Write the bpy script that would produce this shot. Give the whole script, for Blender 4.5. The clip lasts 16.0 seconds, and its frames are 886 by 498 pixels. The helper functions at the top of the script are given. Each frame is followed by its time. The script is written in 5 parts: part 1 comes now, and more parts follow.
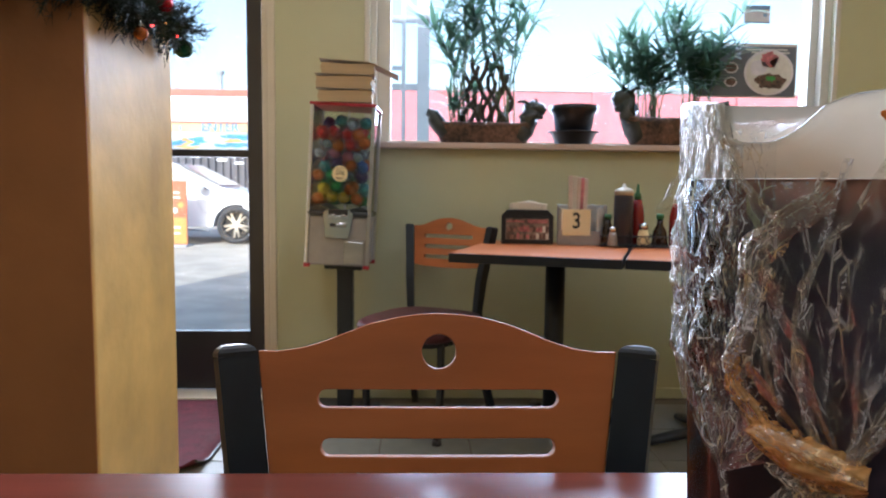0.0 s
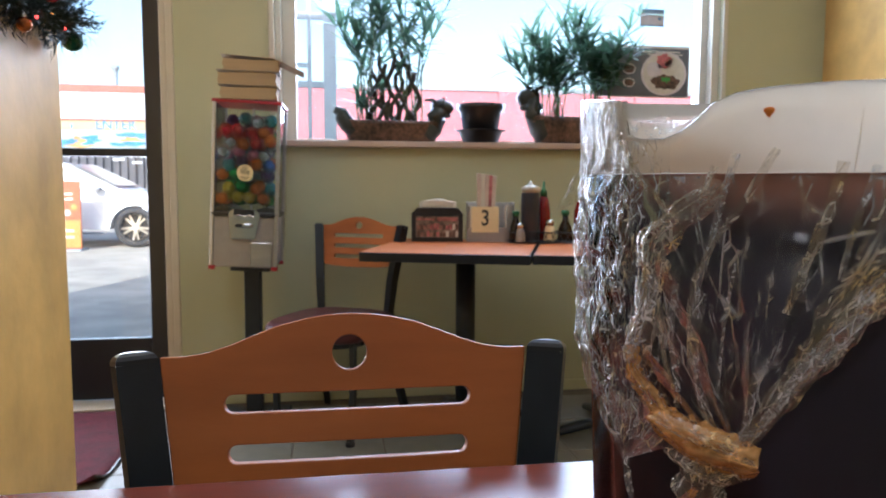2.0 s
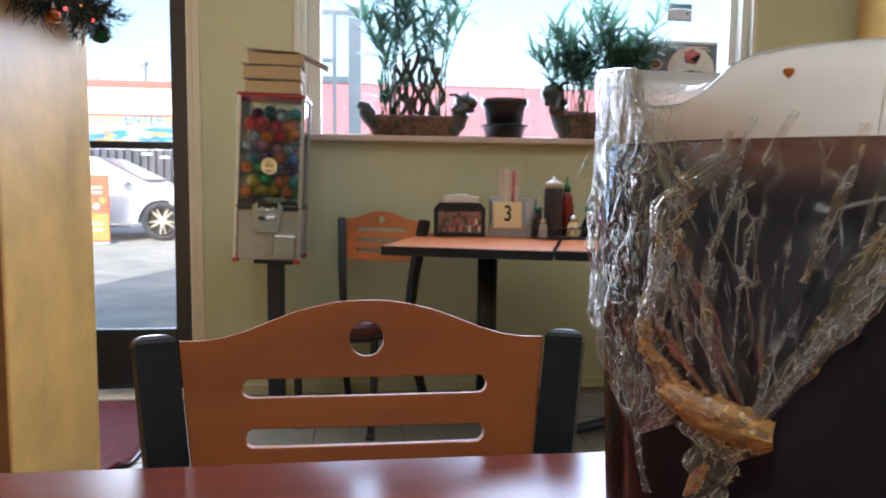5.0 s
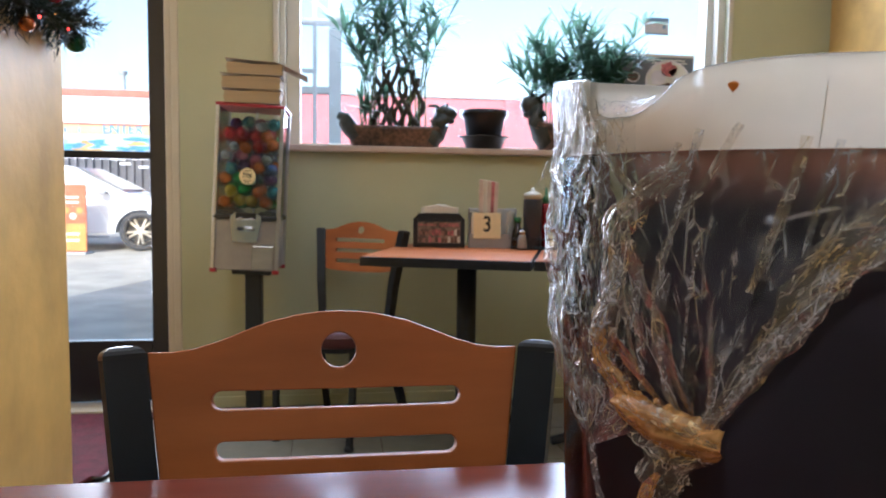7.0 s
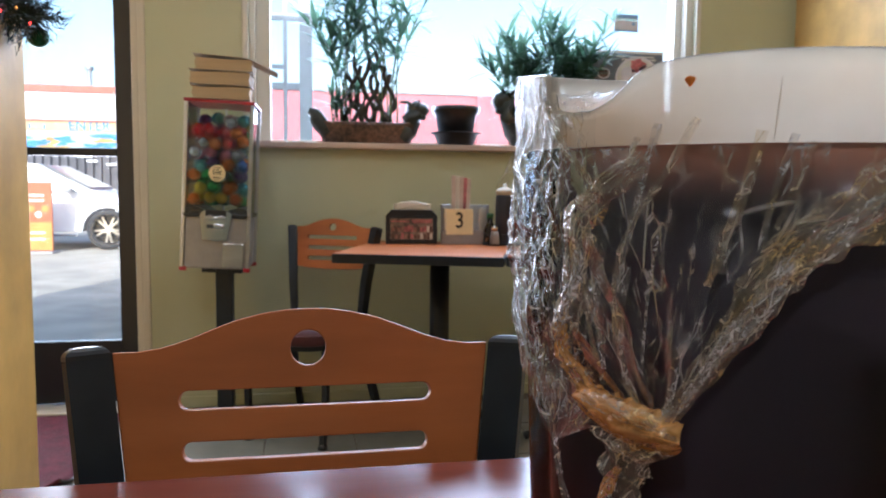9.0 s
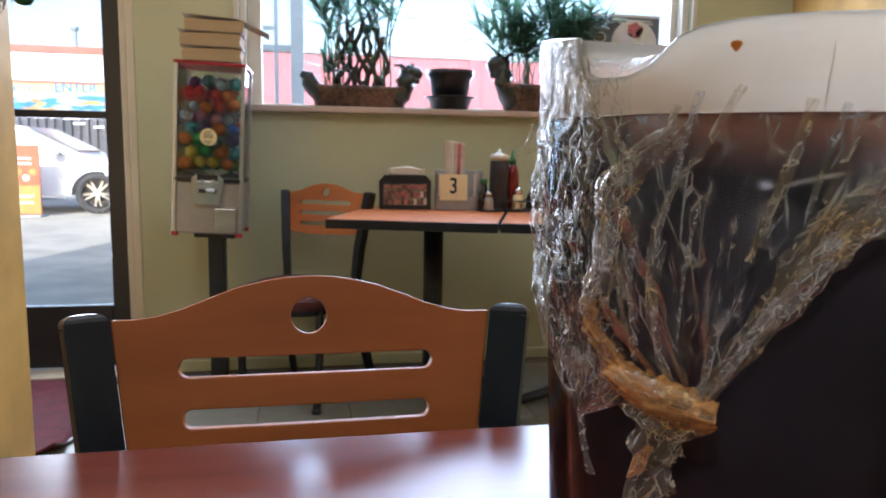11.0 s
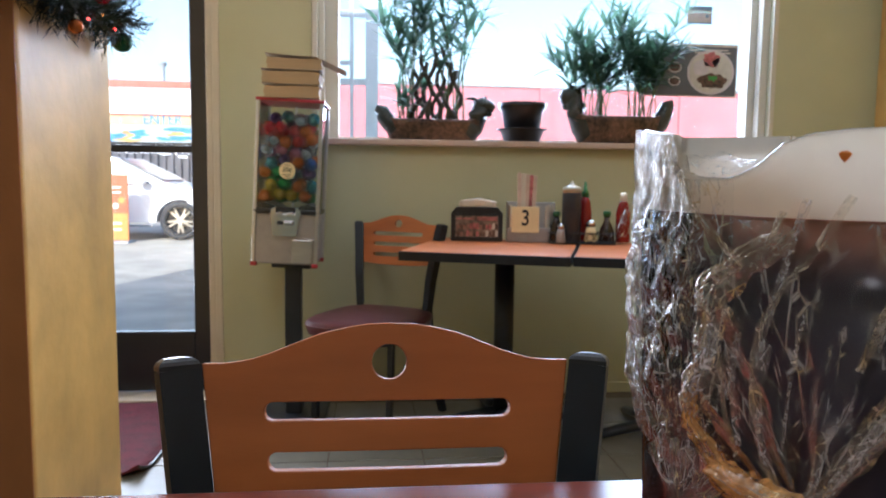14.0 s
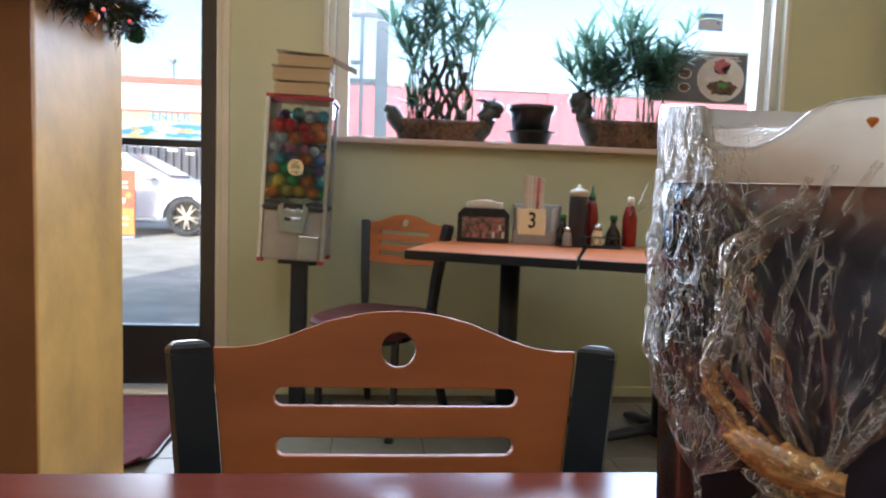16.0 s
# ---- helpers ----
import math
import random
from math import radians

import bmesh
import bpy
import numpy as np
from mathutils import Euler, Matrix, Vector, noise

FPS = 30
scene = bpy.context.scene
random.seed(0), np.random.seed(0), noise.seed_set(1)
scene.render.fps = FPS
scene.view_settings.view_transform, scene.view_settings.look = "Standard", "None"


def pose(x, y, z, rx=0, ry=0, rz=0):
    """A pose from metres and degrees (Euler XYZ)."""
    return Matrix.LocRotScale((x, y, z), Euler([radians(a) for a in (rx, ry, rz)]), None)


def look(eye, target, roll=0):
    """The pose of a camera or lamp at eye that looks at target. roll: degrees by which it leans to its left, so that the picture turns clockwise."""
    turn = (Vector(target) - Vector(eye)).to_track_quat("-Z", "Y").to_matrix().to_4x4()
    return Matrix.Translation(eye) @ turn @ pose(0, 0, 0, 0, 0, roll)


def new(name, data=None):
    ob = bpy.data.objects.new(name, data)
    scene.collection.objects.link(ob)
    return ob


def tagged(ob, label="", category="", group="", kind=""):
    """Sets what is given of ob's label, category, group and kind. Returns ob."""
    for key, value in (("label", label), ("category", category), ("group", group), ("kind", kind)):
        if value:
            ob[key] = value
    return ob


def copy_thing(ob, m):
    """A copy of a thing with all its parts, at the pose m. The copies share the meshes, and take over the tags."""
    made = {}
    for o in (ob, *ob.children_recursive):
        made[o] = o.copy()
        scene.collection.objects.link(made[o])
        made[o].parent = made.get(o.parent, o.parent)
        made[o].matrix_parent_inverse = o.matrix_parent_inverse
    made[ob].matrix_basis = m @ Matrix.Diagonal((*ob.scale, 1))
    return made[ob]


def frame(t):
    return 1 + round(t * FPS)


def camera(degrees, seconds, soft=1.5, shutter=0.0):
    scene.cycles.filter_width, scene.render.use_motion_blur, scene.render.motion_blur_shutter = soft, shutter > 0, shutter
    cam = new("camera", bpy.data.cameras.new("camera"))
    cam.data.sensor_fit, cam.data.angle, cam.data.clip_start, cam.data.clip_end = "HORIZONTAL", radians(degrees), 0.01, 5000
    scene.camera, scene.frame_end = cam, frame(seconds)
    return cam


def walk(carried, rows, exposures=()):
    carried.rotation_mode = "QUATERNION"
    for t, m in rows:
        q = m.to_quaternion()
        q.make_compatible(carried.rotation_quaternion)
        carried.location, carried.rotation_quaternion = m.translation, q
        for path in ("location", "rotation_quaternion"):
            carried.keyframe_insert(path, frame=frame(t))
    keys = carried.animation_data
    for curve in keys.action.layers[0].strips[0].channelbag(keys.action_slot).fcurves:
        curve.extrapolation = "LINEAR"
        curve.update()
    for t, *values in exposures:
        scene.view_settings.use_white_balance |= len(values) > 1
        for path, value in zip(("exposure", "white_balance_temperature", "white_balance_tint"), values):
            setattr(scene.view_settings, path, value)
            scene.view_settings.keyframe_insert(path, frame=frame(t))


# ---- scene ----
cam = camera(62.9, 16.0, 1.5)
cam.data.dof.use_dof, cam.data.dof.focus_distance, cam.data.dof.aperture_fstop = True, 0.36, cam.data.lens / 1.15
PATH = [
    (0, (0.3124, 0.0825, 0.9921), (0.3770, 2.0737, 0.8161), 0.64),
    (0.5, (0.3115, 0.0831, 0.9914), (0.4024, 2.0723, 0.8045), 0.82),
    (1, (0.3100, 0.0824, 0.9967), (0.4532, 2.0692, 0.8178), 0.61),
    (1.5, (0.3116, 0.0794, 0.9957), (0.5531, 2.0578, 0.8297), 0.36),
    (2, (0.3143, 0.0848, 0.9916), (0.6232, 2.0528, 0.8132), 0.19),
    (2.5, (0.3181, 0.0886, 0.9847), (0.6165, 2.0556, 0.7804), 0.21),
    (3, (0.3195, 0.0897, 0.9832), (0.5944, 2.0583, 0.7621), 0.26),
    (3.5, (0.3196, 0.0882, 0.9833), (0.5821, 2.0582, 0.7590), 0.30),
    (4, (0.3193, 0.0878, 0.9827), (0.5717, 2.0600, 0.7669), 0.45),
    (6.5, (0.3227, 0.0859, 0.9819), (0.5757, 2.0636, 0.8249), 0.93),
    (7, (0.3279, 0.0858, 0.9822), (0.6240, 2.0575, 0.8253), 0.80),
    (7.5, (0.3303, 0.0857, 0.9817), (0.6477, 2.0542, 0.8268), 0.62),
    (8, (0.3298, 0.0841, 0.9830), (0.6421, 2.0539, 0.8331), 0.63),
    (8.5, (0.3329, 0.0847, 0.9818), (0.6781, 2.0489, 0.8308), 0.51),
    (11, (0.3232, 0.0973, 0.9830), (0.7143, 2.0413, 0.7222), 0.87),
    (11.5, (0.3236, 0.0985, 0.9823), (0.6798, 2.0497, 0.7250), 0.59),
    (12, (0.3229, 0.0988, 0.9828), (0.6530, 2.0551, 0.7301), 0.51),
    (12.5, (0.3227, 0.0991, 0.9828), (0.6332, 2.0587, 0.7312), 0.53),
    (13, (0.3215, 0.1009, 0.9841), (0.6047, 2.0659, 0.7420), 0.47),
    (13.5, (0.3198, 0.1000, 0.9888), (0.5611, 2.0740, 0.7758), 0.66),
    (14, (0.3124, 0.0940, 1.0043), (0.5157, 2.0746, 0.8144), 0.73),
    (14.5, (0.3060, 0.0960, 0.9917), (0.4728, 2.0790, 0.8005), 1.08),
    (15, (0.3036, 0.0940, 0.9945), (0.4660, 2.0782, 0.8130), 1.49),
    (15.5, (0.3037, 0.0925, 0.9934), (0.4843, 2.0757, 0.8185), 1.82),
    (16, (0.3052, 0.0900, 0.9918), (0.4967, 2.0720, 0.8105), 2.07),
]


def tidy_rows(rows):
    return [(t, look(eye, target, roll)) for t, eye, target, roll in rows]


walk(cam, tidy_rows(PATH), [(0, 1.26, 5250, 15), (16, 1.26, 5250, 15)])

# ---- daylight ----
world = bpy.data.worlds.new("world")
scene.world = world
world.use_nodes = True
wn = world.node_tree
sky = wn.nodes.new("ShaderNodeTexSky")
sky.sky_type = "NISHITA"
sky.sun_disc = False
sky.sun_elevation = radians(27.3)
sky.sun_rotation = radians(198.4)
sky.air_density, sky.dust_density = 1.3, 3.0
wn.links.new(sky.outputs[0], wn.nodes["Background"].inputs[0])
wn.nodes["Background"].inputs[1].default_value = 0.15

sun_data = bpy.data.lights.new("sun", "SUN")
sun_data.energy, sun_data.angle, sun_data.color = 2.7, radians(0.6), (1.0, 0.92, 0.78)
sun = new("sun", sun_data)
sun.matrix_world = look((-3, -9, 4.9), (0, 0, 0))


def area_lamp(name, m, sx, sy, watts, color):
    d = bpy.data.lights.new(name, "AREA")
    d.shape, d.size, d.size_y, d.energy, d.color = "RECTANGLE", sx, sy, watts, color
    o = new(name, d)
    o.matrix_world = m
    return o


# sky light that comes in through the shop window and the glazed door
area_lamp("window_daylight", look((1.15, 3.62, 1.9), (1.0, 1.0, 0.9)), 1.9, 1.3, 55, (0.82, 0.91, 1.0))
area_lamp("door_daylight", look((-0.9, 3.62, 1.2), (-0.6, 1.0, 0.9)), 0.8, 1.6, 20, (1.0, 0.96, 0.90))


# ---- materials ----
def mat(name, color, rough=0.5, metal=0.0, vary=0.15, scale=8.0, bump=0.0, bscale=60.0, spec=0.5, stretch=(1, 1, 1), color2=None, coat=0.0, rvary=0.1, detail=6.0):
    m = bpy.data.materials.new(name)
    m.use_nodes = True
    n, l = m.node_tree.nodes, m.node_tree.links
    b = n["Principled BSDF"]
    tc = n.new("ShaderNodeTexCoord")
    mp = n.new("ShaderNodeMapping")
    mp.inputs["Scale"].default_value = stretch
    l.new(tc.outputs["Object"], mp.inputs[0])
    t1 = n.new("ShaderNodeTexNoise")
    t1.inputs["Scale"].default_value, t1.inputs["Detail"].default_value = scale, detail
    l.new(mp.outputs[0], t1.inputs["Vector"])
    t2 = n.new("ShaderNodeTexNoise")
    t2.inputs["Scale"].default_value, t2.inputs["Detail"].default_value = scale * 0.17, 3
    l.new(mp.outputs[0], t2.inputs["Vector"])
    add = n.new("ShaderNodeMath")
    add.operation = "ADD"
    l.new(t1.outputs[0], add.inputs[0])
    l.new(t2.outputs[0], add.inputs[1])
    ramp = n.new("ShaderNodeMapRange")
    ramp.inputs[1].default_value, ramp.inputs[2].default_value = 0.65, 1.35
    l.new(add.outputs[0], ramp.inputs[0])
    mix = n.new("ShaderNodeMix")
    mix.data_type = "RGBA"
    c2 = color2 or tuple(c * (1 - 2 * vary) for c in color)
    mix.inputs[6].default_value = (*c2, 1)
    mix.inputs[7].default_value = (*[min(1, c * (1 + vary * 0.6)) for c in color], 1)
    l.new(ramp.outputs[0], mix.inputs[0])
    l.new(mix.outputs[2], b.inputs["Base Color"])
    rr = n.new("ShaderNodeMapRange")
    rr.inputs[3].default_value, rr.inputs[4].default_value = max(0.02, rough - rvary), min(1, rough + rvary)
    l.new(t2.outputs[0], rr.inputs[0])
    l.new(rr.outputs[0], b.inputs["Roughness"])
    b.inputs["Metallic"].default_value = metal
    b.inputs["Specular IOR Level"].default_value = spec
    b.inputs["Coat Weight"].default_value = coat
    b.inputs["Coat Roughness"].default_value = 0.12
    if bump:
        t3 = n.new("ShaderNodeTexNoise")
        t3.inputs["Scale"].default_value, t3.inputs["Detail"].default_value = bscale, 5
        l.new(mp.outputs[0], t3.inputs["Vector"])
        bp = n.new("ShaderNodeBump")
        bp.inputs["Strength"].default_value, bp.inputs["Distance"].default_value = bump, 0.004
        l.new(t3.outputs[0], bp.inputs["Height"])
        l.new(bp.outputs[0], b.inputs["Normal"])
    return m


def glass(name, color=(1, 1, 1), rough=0.0, ior=1.45, thin=False, tint=0.0):
    m = bpy.data.materials.new(name)
    m.use_nodes = True
    n, l = m.node_tree.nodes, m.node_tree.links
    if thin:
        out = n["Material Output"]
        n.remove(n["Principled BSDF"])
        tr = n.new("ShaderNodeBsdfTransparent")
        tr.inputs[0].default_value = (*color, 1)
        gl = n.new("ShaderNodeBsdfGlossy")
        gl.inputs["Roughness"].default_value = rough
        fr = n.new("ShaderNodeFresnel")
        fr.inputs[0].default_value = ior
        mx = n.new("ShaderNodeMixShader")
        l.new(fr.outputs[0], mx.inputs[0])
        l.new(tr.outputs[0], mx.inputs[1])
        l.new(gl.outputs[0], mx.inputs[2])
        if tint:
            # translucent layer imitates glare that veils the view, besides dust on the glass
            veil, both = n.new("ShaderNodeBsdfTranslucent"), n.new("ShaderNodeMixShader")
            veil.inputs[0].default_value = (0.9, 0.92, 0.95, 1)
            both.inputs[0].default_value = tint
            l.new(mx.outputs[0], both.inputs[1])
            l.new(veil.outputs[0], both.inputs[2])
            mx = both
        l.new(mx.outputs[0], out.inputs[0])
    else:
        b = n["Principled BSDF"]
        b.inputs["Base Color"].default_value = (*color, 1)
        b.inputs["Transmission Weight"].default_value = 1
        b.inputs["Roughness"].default_value = rough
        b.inputs["IOR"].default_value = ior
    return m


def glow(name, color, power):
    m = bpy.data.materials.new(name)
    m.use_nodes = True
    b = m.node_tree.nodes["Principled BSDF"]
    b.inputs["Base Color"].default_value = (*color, 1)
    b.inputs["Emission Color"].default_value = (*color, 1)
    b.inputs["Emission Strength"].default_value = power
    return m


M = dict(
    wall=mat("olive_wall_paint", (0.49, 0.485, 0.30), 0.55, vary=0.05, scale=3, bump=0.15, bscale=180),
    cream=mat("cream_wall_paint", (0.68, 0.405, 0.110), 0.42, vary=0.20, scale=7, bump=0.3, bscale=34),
    brown=mat("brown_pillar_face", (0.37, 0.138, 0.036), 0.42, vary=0.18, scale=4, bump=0.2, bscale=60),
    ceiling=mat("ceiling_paint", (0.7, 0.68, 0.6), 0.8, vary=0.05),
    tile=mat("floor_tile", (0.17, 0.16, 0.125), 0.42, vary=0.12, scale=14, bump=0.05),
    grout=mat("grout", (0.16, 0.13, 0.10), 0.9, vary=0.15, scale=30),
    trim=mat("white_trim_paint", (0.62, 0.58, 0.48), 0.4, vary=0.05, scale=6, bump=0.1),
    jamb=mat("beige_jamb_paint", (0.62, 0.55, 0.42), 0.45, vary=0.06, scale=6),
    sill=mat("sill_wood_paint", (0.55, 0.42, 0.34), 0.4, vary=0.12, scale=10, stretch=(0.2, 1, 1)),
    black_metal=mat("black_door_metal", (0.016, 0.019, 0.028), 0.35, vary=0.2, scale=6),
    black_paint=mat("black_powder_coat", (0.010, 0.014, 0.020), 0.42, vary=0.25, scale=30, bump=0.05, bscale=500),
    wood=mat("honey_plywood", (0.44, 0.132, 0.029), 0.42, vary=0.16, scale=9, stretch=(0.6, 3, 3), bump=0.04, bscale=120, coat=0.12),
    laminate=mat("cherry_laminate", (0.23, 0.052, 0.032), 0.27, vary=0.13, scale=9, stretch=(0.35, 5, 1), coat=0.0, rvary=0.06),
    far_laminate=mat("orange_laminate", (0.46, 0.140, 0.036), 0.40, spec=0.3, vary=0.08, scale=9, stretch=(0.35, 5, 1)),
    edge=mat("black_edge_band", (0.014, 0.014, 0.017), 0.35, vary=0.2, scale=40, bump=0.1, bscale=90),
    vinyl=mat("maroon_vinyl", (0.10, 0.025, 0.025), 0.4, vary=0.12, scale=20, bump=0.15, bscale=220),
    carpet=mat("red_carpet", (0.12, 0.016, 0.028), 0.95, vary=0.3, scale=90, bump=0.8, bscale=400),
    steel=mat("brushed_steel", (0.55, 0.55, 0.56), 0.32, 1.0, vary=0.08, scale=20, stretch=(1, 1, 12)),
    chrome=mat("worn_chrome", (0.66, 0.66, 0.68), 0.18, 1.0, vary=0.06, scale=20),
    grey_metal=mat("grey_enamel", (0.34, 0.32, 0.31), 0.38, 0.35, vary=0.08, scale=30, bump=0.05, bscale=300),
    red_metal=mat("red_enamel", (0.35, 0.02, 0.03), 0.35, vary=0.1, scale=20),
    paper=mat("book_pages", (0.44, 0.32, 0.18), 0.85, vary=0.10, scale=20, stretch=(0.3, 0.3, 60)),
    cover=mat("book_cover", (0.42, 0.33, 0.22), 0.5, vary=0.15, scale=12),
    napkin=mat("white_napkin", (0.62, 0.56, 0.46), 0.9, vary=0.05, scale=20, bump=0.2, bscale=60),
    card=mat("cream_card", (0.78, 0.64, 0.36), 0.6, vary=0.05, scale=20),
    ink=mat("black_ink", (0.02, 0.02, 0.02), 0.6),
    plastic_black=mat("black_plastic", (0.016, 0.016, 0.018), 0.3, vary=0.15, scale=30, bump=0.05),
    white_plastic=mat("white_plastic", (0.75, 0.72, 0.65), 0.4, vary=0.04),
    green_plastic=mat("green_plastic", (0.05, 0.28, 0.05), 0.35),
    sauce_dark=mat("dark_sauce", (0.025, 0.014, 0.010), 0.18, vary=0.2, scale=20),
    sauce_red=mat("red_sauce", (0.20, 0.012, 0.010), 0.22, vary=0.15, scale=20),
    asphalt=mat("asphalt", (0.50, 0.45, 0.35), 0.85, vary=0.2, scale=3, bump=0.3, bscale=60),
    car=mat("white_car_paint", (0.78, 0.78, 0.77), 0.2, vary=0.02, coat=0.6),
    tyre=mat("tyre_rubber", (0.03, 0.03, 0.032), 0.7),
    alloy=mat("alloy_rim", (0.6, 0.57, 0.5), 0.3, 0.8),
    car_glass=mat("dark_car_glass", (0.05, 0.06, 0.08), 0.08, spec=0.8),
    pane=glass("window_pane", (0.97, 0.985, 0.98), 0.0, 1.35, thin=True, tint=0.002),
    acrylic=glass("clear_acrylic", (0.93, 0.95, 0.94), 0.05, 1.45, thin=True),
)


# ---- mesh helpers ----
def box(bm, x0, y0, z0, x1, y1, z1, m=None):
    vs = [bm.verts.new(((m @ Vector(p)) if m else Vector(p))) for p in
          ((x0, y0, z0), (x1, y0, z0), (x1, y1, z0), (x0, y1, z0), (x0, y0, z1), (x1, y0, z1), (x1, y1, z1), (x0, y1, z1))]
    for f in ((0, 3, 2, 1), (4, 5, 6, 7), (0, 1, 5, 4), (1, 2, 6, 5), (2, 3, 7, 6), (3, 0, 4, 7)):
        bm.faces.new([vs[i] for i in f])
    return vs


def boxed(x0, y0, z0, x1, y1, z1, bevel=0.0, seg=2):
    bm = bmesh.new()
    box(bm, x0, y0, z0, x1, y1, z1)
    if bevel:
        bmesh.ops.bevel(bm, geom=bm.edges[:], offset=bevel, segments=seg, affect="EDGES", profile=0.5)
    return bm


def prism(outline, holes, y0, y1):
    """A plate in the x-z plane with holes, from y0 to y1."""
    bm = bmesh.new()
    edges = []
    for loop in [outline, *holes]:
        vs = [bm.verts.new((x, y0, z)) for x, z in loop]
        edges += [bm.edges.new((vs[i], vs[(i + 1) % len(vs)])) for i in range(len(vs))]
    bmesh.ops.triangle_fill(bm, edges=edges, use_beauty=True)
    out = bmesh.ops.extrude_face_region(bm, geom=bm.faces[:])
    bmesh.ops.translate(bm, verts=[v for v in out["geom"] if isinstance(v, bmesh.types.BMVert)], vec=(0, y1 - y0, 0))
    bmesh.ops.recalc_face_normals(bm, faces=bm.faces[:])
    return bm


def lathe(profile, seg=24, bm=None, at=(0, 0, 0), cap=True):
    bm = bm or bmesh.new()
    rings = []
    for r, z in profile:
        rings.append([bm.verts.new((at[0] + r * math.cos(a), at[1] + r * math.sin(a), at[2] + z)) for a in (2 * math.pi * i / seg for i in range(seg))])
    for a, b in zip(rings, rings[1:]):
        for i in range(seg):
            bm.faces.new((a[i], a[(i + 1) % seg], b[(i + 1) % seg], b[i]))
    if cap:
        bm.faces.new(rings[0][::-1])
        bm.faces.new(rings[-1])
    return bm


def tube(bm, pts, radii, seg=8, flat=1.0, turn=0.0):
    """A swept tube through points; flat squeezes the section."""
    pts = [Vector(p) for p in pts]
    rings = []
    for i, p in enumerate(pts):
        d = (pts[min(i + 1, len(pts) - 1)] - pts[max(i - 1, 0)]).normalized()
        ref = Vector((0, 0, 1)) if abs(d.z) < 0.9 else Vector((0, 1, 0))
        u = d.cross(ref).normalized()
        v = d.cross(u)
        r = radii[i] if isinstance(radii, (list, tuple)) else radii
        rings.append([bm.verts.new(p + (u * math.cos(a) + v * math.sin(a) * flat) * r) for a in (turn + 2 * math.pi * k / seg for k in range(seg))])
    for a, b in zip(rings, rings[1:]):
        for i in range(seg):
            bm.faces.new((a[i], a[(i + 1) % seg], b[(i + 1) % seg], b[i]))
    bm.faces.new(rings[0][::-1])
    bm.faces.new(rings[-1])
    return bm


def part(name, bm, material, parent=None, label="", smooth=False):
    me = bpy.data.meshes.new(name)
    bmesh.ops.recalc_face_normals(bm, faces=bm.faces[:])
    bm.to_mesh(me)
    bm.free()
    for m in material if isinstance(material, (list, tuple)) else [material]:
        me.materials.append(m)
    if smooth:
        me.shade_smooth()
    ob = new(name, me)
    ob.parent = parent
    return tagged(ob, label)


def thing(name, label, category, group="", m=None):
    ob = new(name)
    ob.empty_display_size = 0.05
    if m:
        ob.matrix_basis = m
    return tagged(ob, label, category, group)


def structure(name, bm, material, label, category, parent=None):
    ob = part(name, bm, material, parent)
    return tagged(ob, label, category, kind="structure")


def words(name, text, size, m, material, parent, depth=0.0006):
    c = bpy.data.curves.new(name, "FONT")
    c.offset = size * 0.012
    c.body, c.size, c.extrude, c.align_x, c.align_y = text, size, depth, "CENTER", "CENTER"
    tmp = bpy.data.objects.new(name, c)
    scene.collection.objects.link(tmp)
    dg = bpy.context.evaluated_depsgraph_get()
    me = bpy.data.meshes.new_from_object(tmp.evaluated_get(dg))
    bpy.data.objects.remove(tmp)
    me.materials.clear()
    me.materials.append(material)
    ob = new(name, me)
    ob.parent = parent
    ob.matrix_basis = m
    return ob


# ---- the room ----
WALL = 3.40
BACK, LEFT, RIGHT, TOP = -3.2, -3.4, 2.735, 2.9

shell = bmesh.new()
for x0, x1, z0, z1 in ((LEFT, -1.42, 0, TOP), (-1.42, -0.34, 2.15, TOP), (-0.34, 0.085, 0, TOP), (0.085, 2.19, 0, 1.155),
                       (0.085, 2.19, 2.5, TOP), (2.19, RIGHT + 0.15, 0, TOP)):
    box(shell, x0, WALL, z0, x1, WALL + 0.16, z1)
structure("wall_north", shell, M["wall"], "olive green painted shopfront wall", "wall")
structure("wall_east", boxed(RIGHT, BACK, 0, RIGHT + 0.15, WALL, TOP), M["cream"], "tan painted side wall", "wall")
structure("wall_west", boxed(LEFT - 0.15, BACK, 0, LEFT, WALL + 0.16, TOP), M["wall"], "olive green painted side wall", "wall")
structure("wall_south", boxed(LEFT - 0.15, BACK - 0.15, 0, RIGHT + 0.15, BACK, TOP), M["wall"], "olive green painted back wall", "wall")
structure("ceiling", boxed(LEFT - 0.15, BACK - 0.15, TOP, RIGHT + 0.15, WALL + 0.16, TOP + 0.12), M["ceiling"], "pale plain painted ceiling", "ceiling")
floor = structure("floor", boxed(LEFT - 0.15, BACK - 0.15, -0.08, RIGHT + 0.15, WALL + 0.16, -0.004), M["grout"], "beige ceramic tile floor with dark grout", "floor")
structure("baseboard", boxed(-0.34, WALL - 0.012, 0, RIGHT, WALL, 0.05, 0.003), M["wall"], "low baseboard painted olive like the wall", "baseboard")

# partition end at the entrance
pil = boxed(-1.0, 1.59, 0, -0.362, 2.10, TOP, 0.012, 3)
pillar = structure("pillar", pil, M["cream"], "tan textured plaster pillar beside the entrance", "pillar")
# thin sheet that makes the front face brown, darker than the tan sides
part("front_facing", boxed(-0.988, 1.5865, 0.0, -0.3635, 1.5905, TOP - 0.002, 0.001, 1), M["brown"], pillar, "thin brown front face")

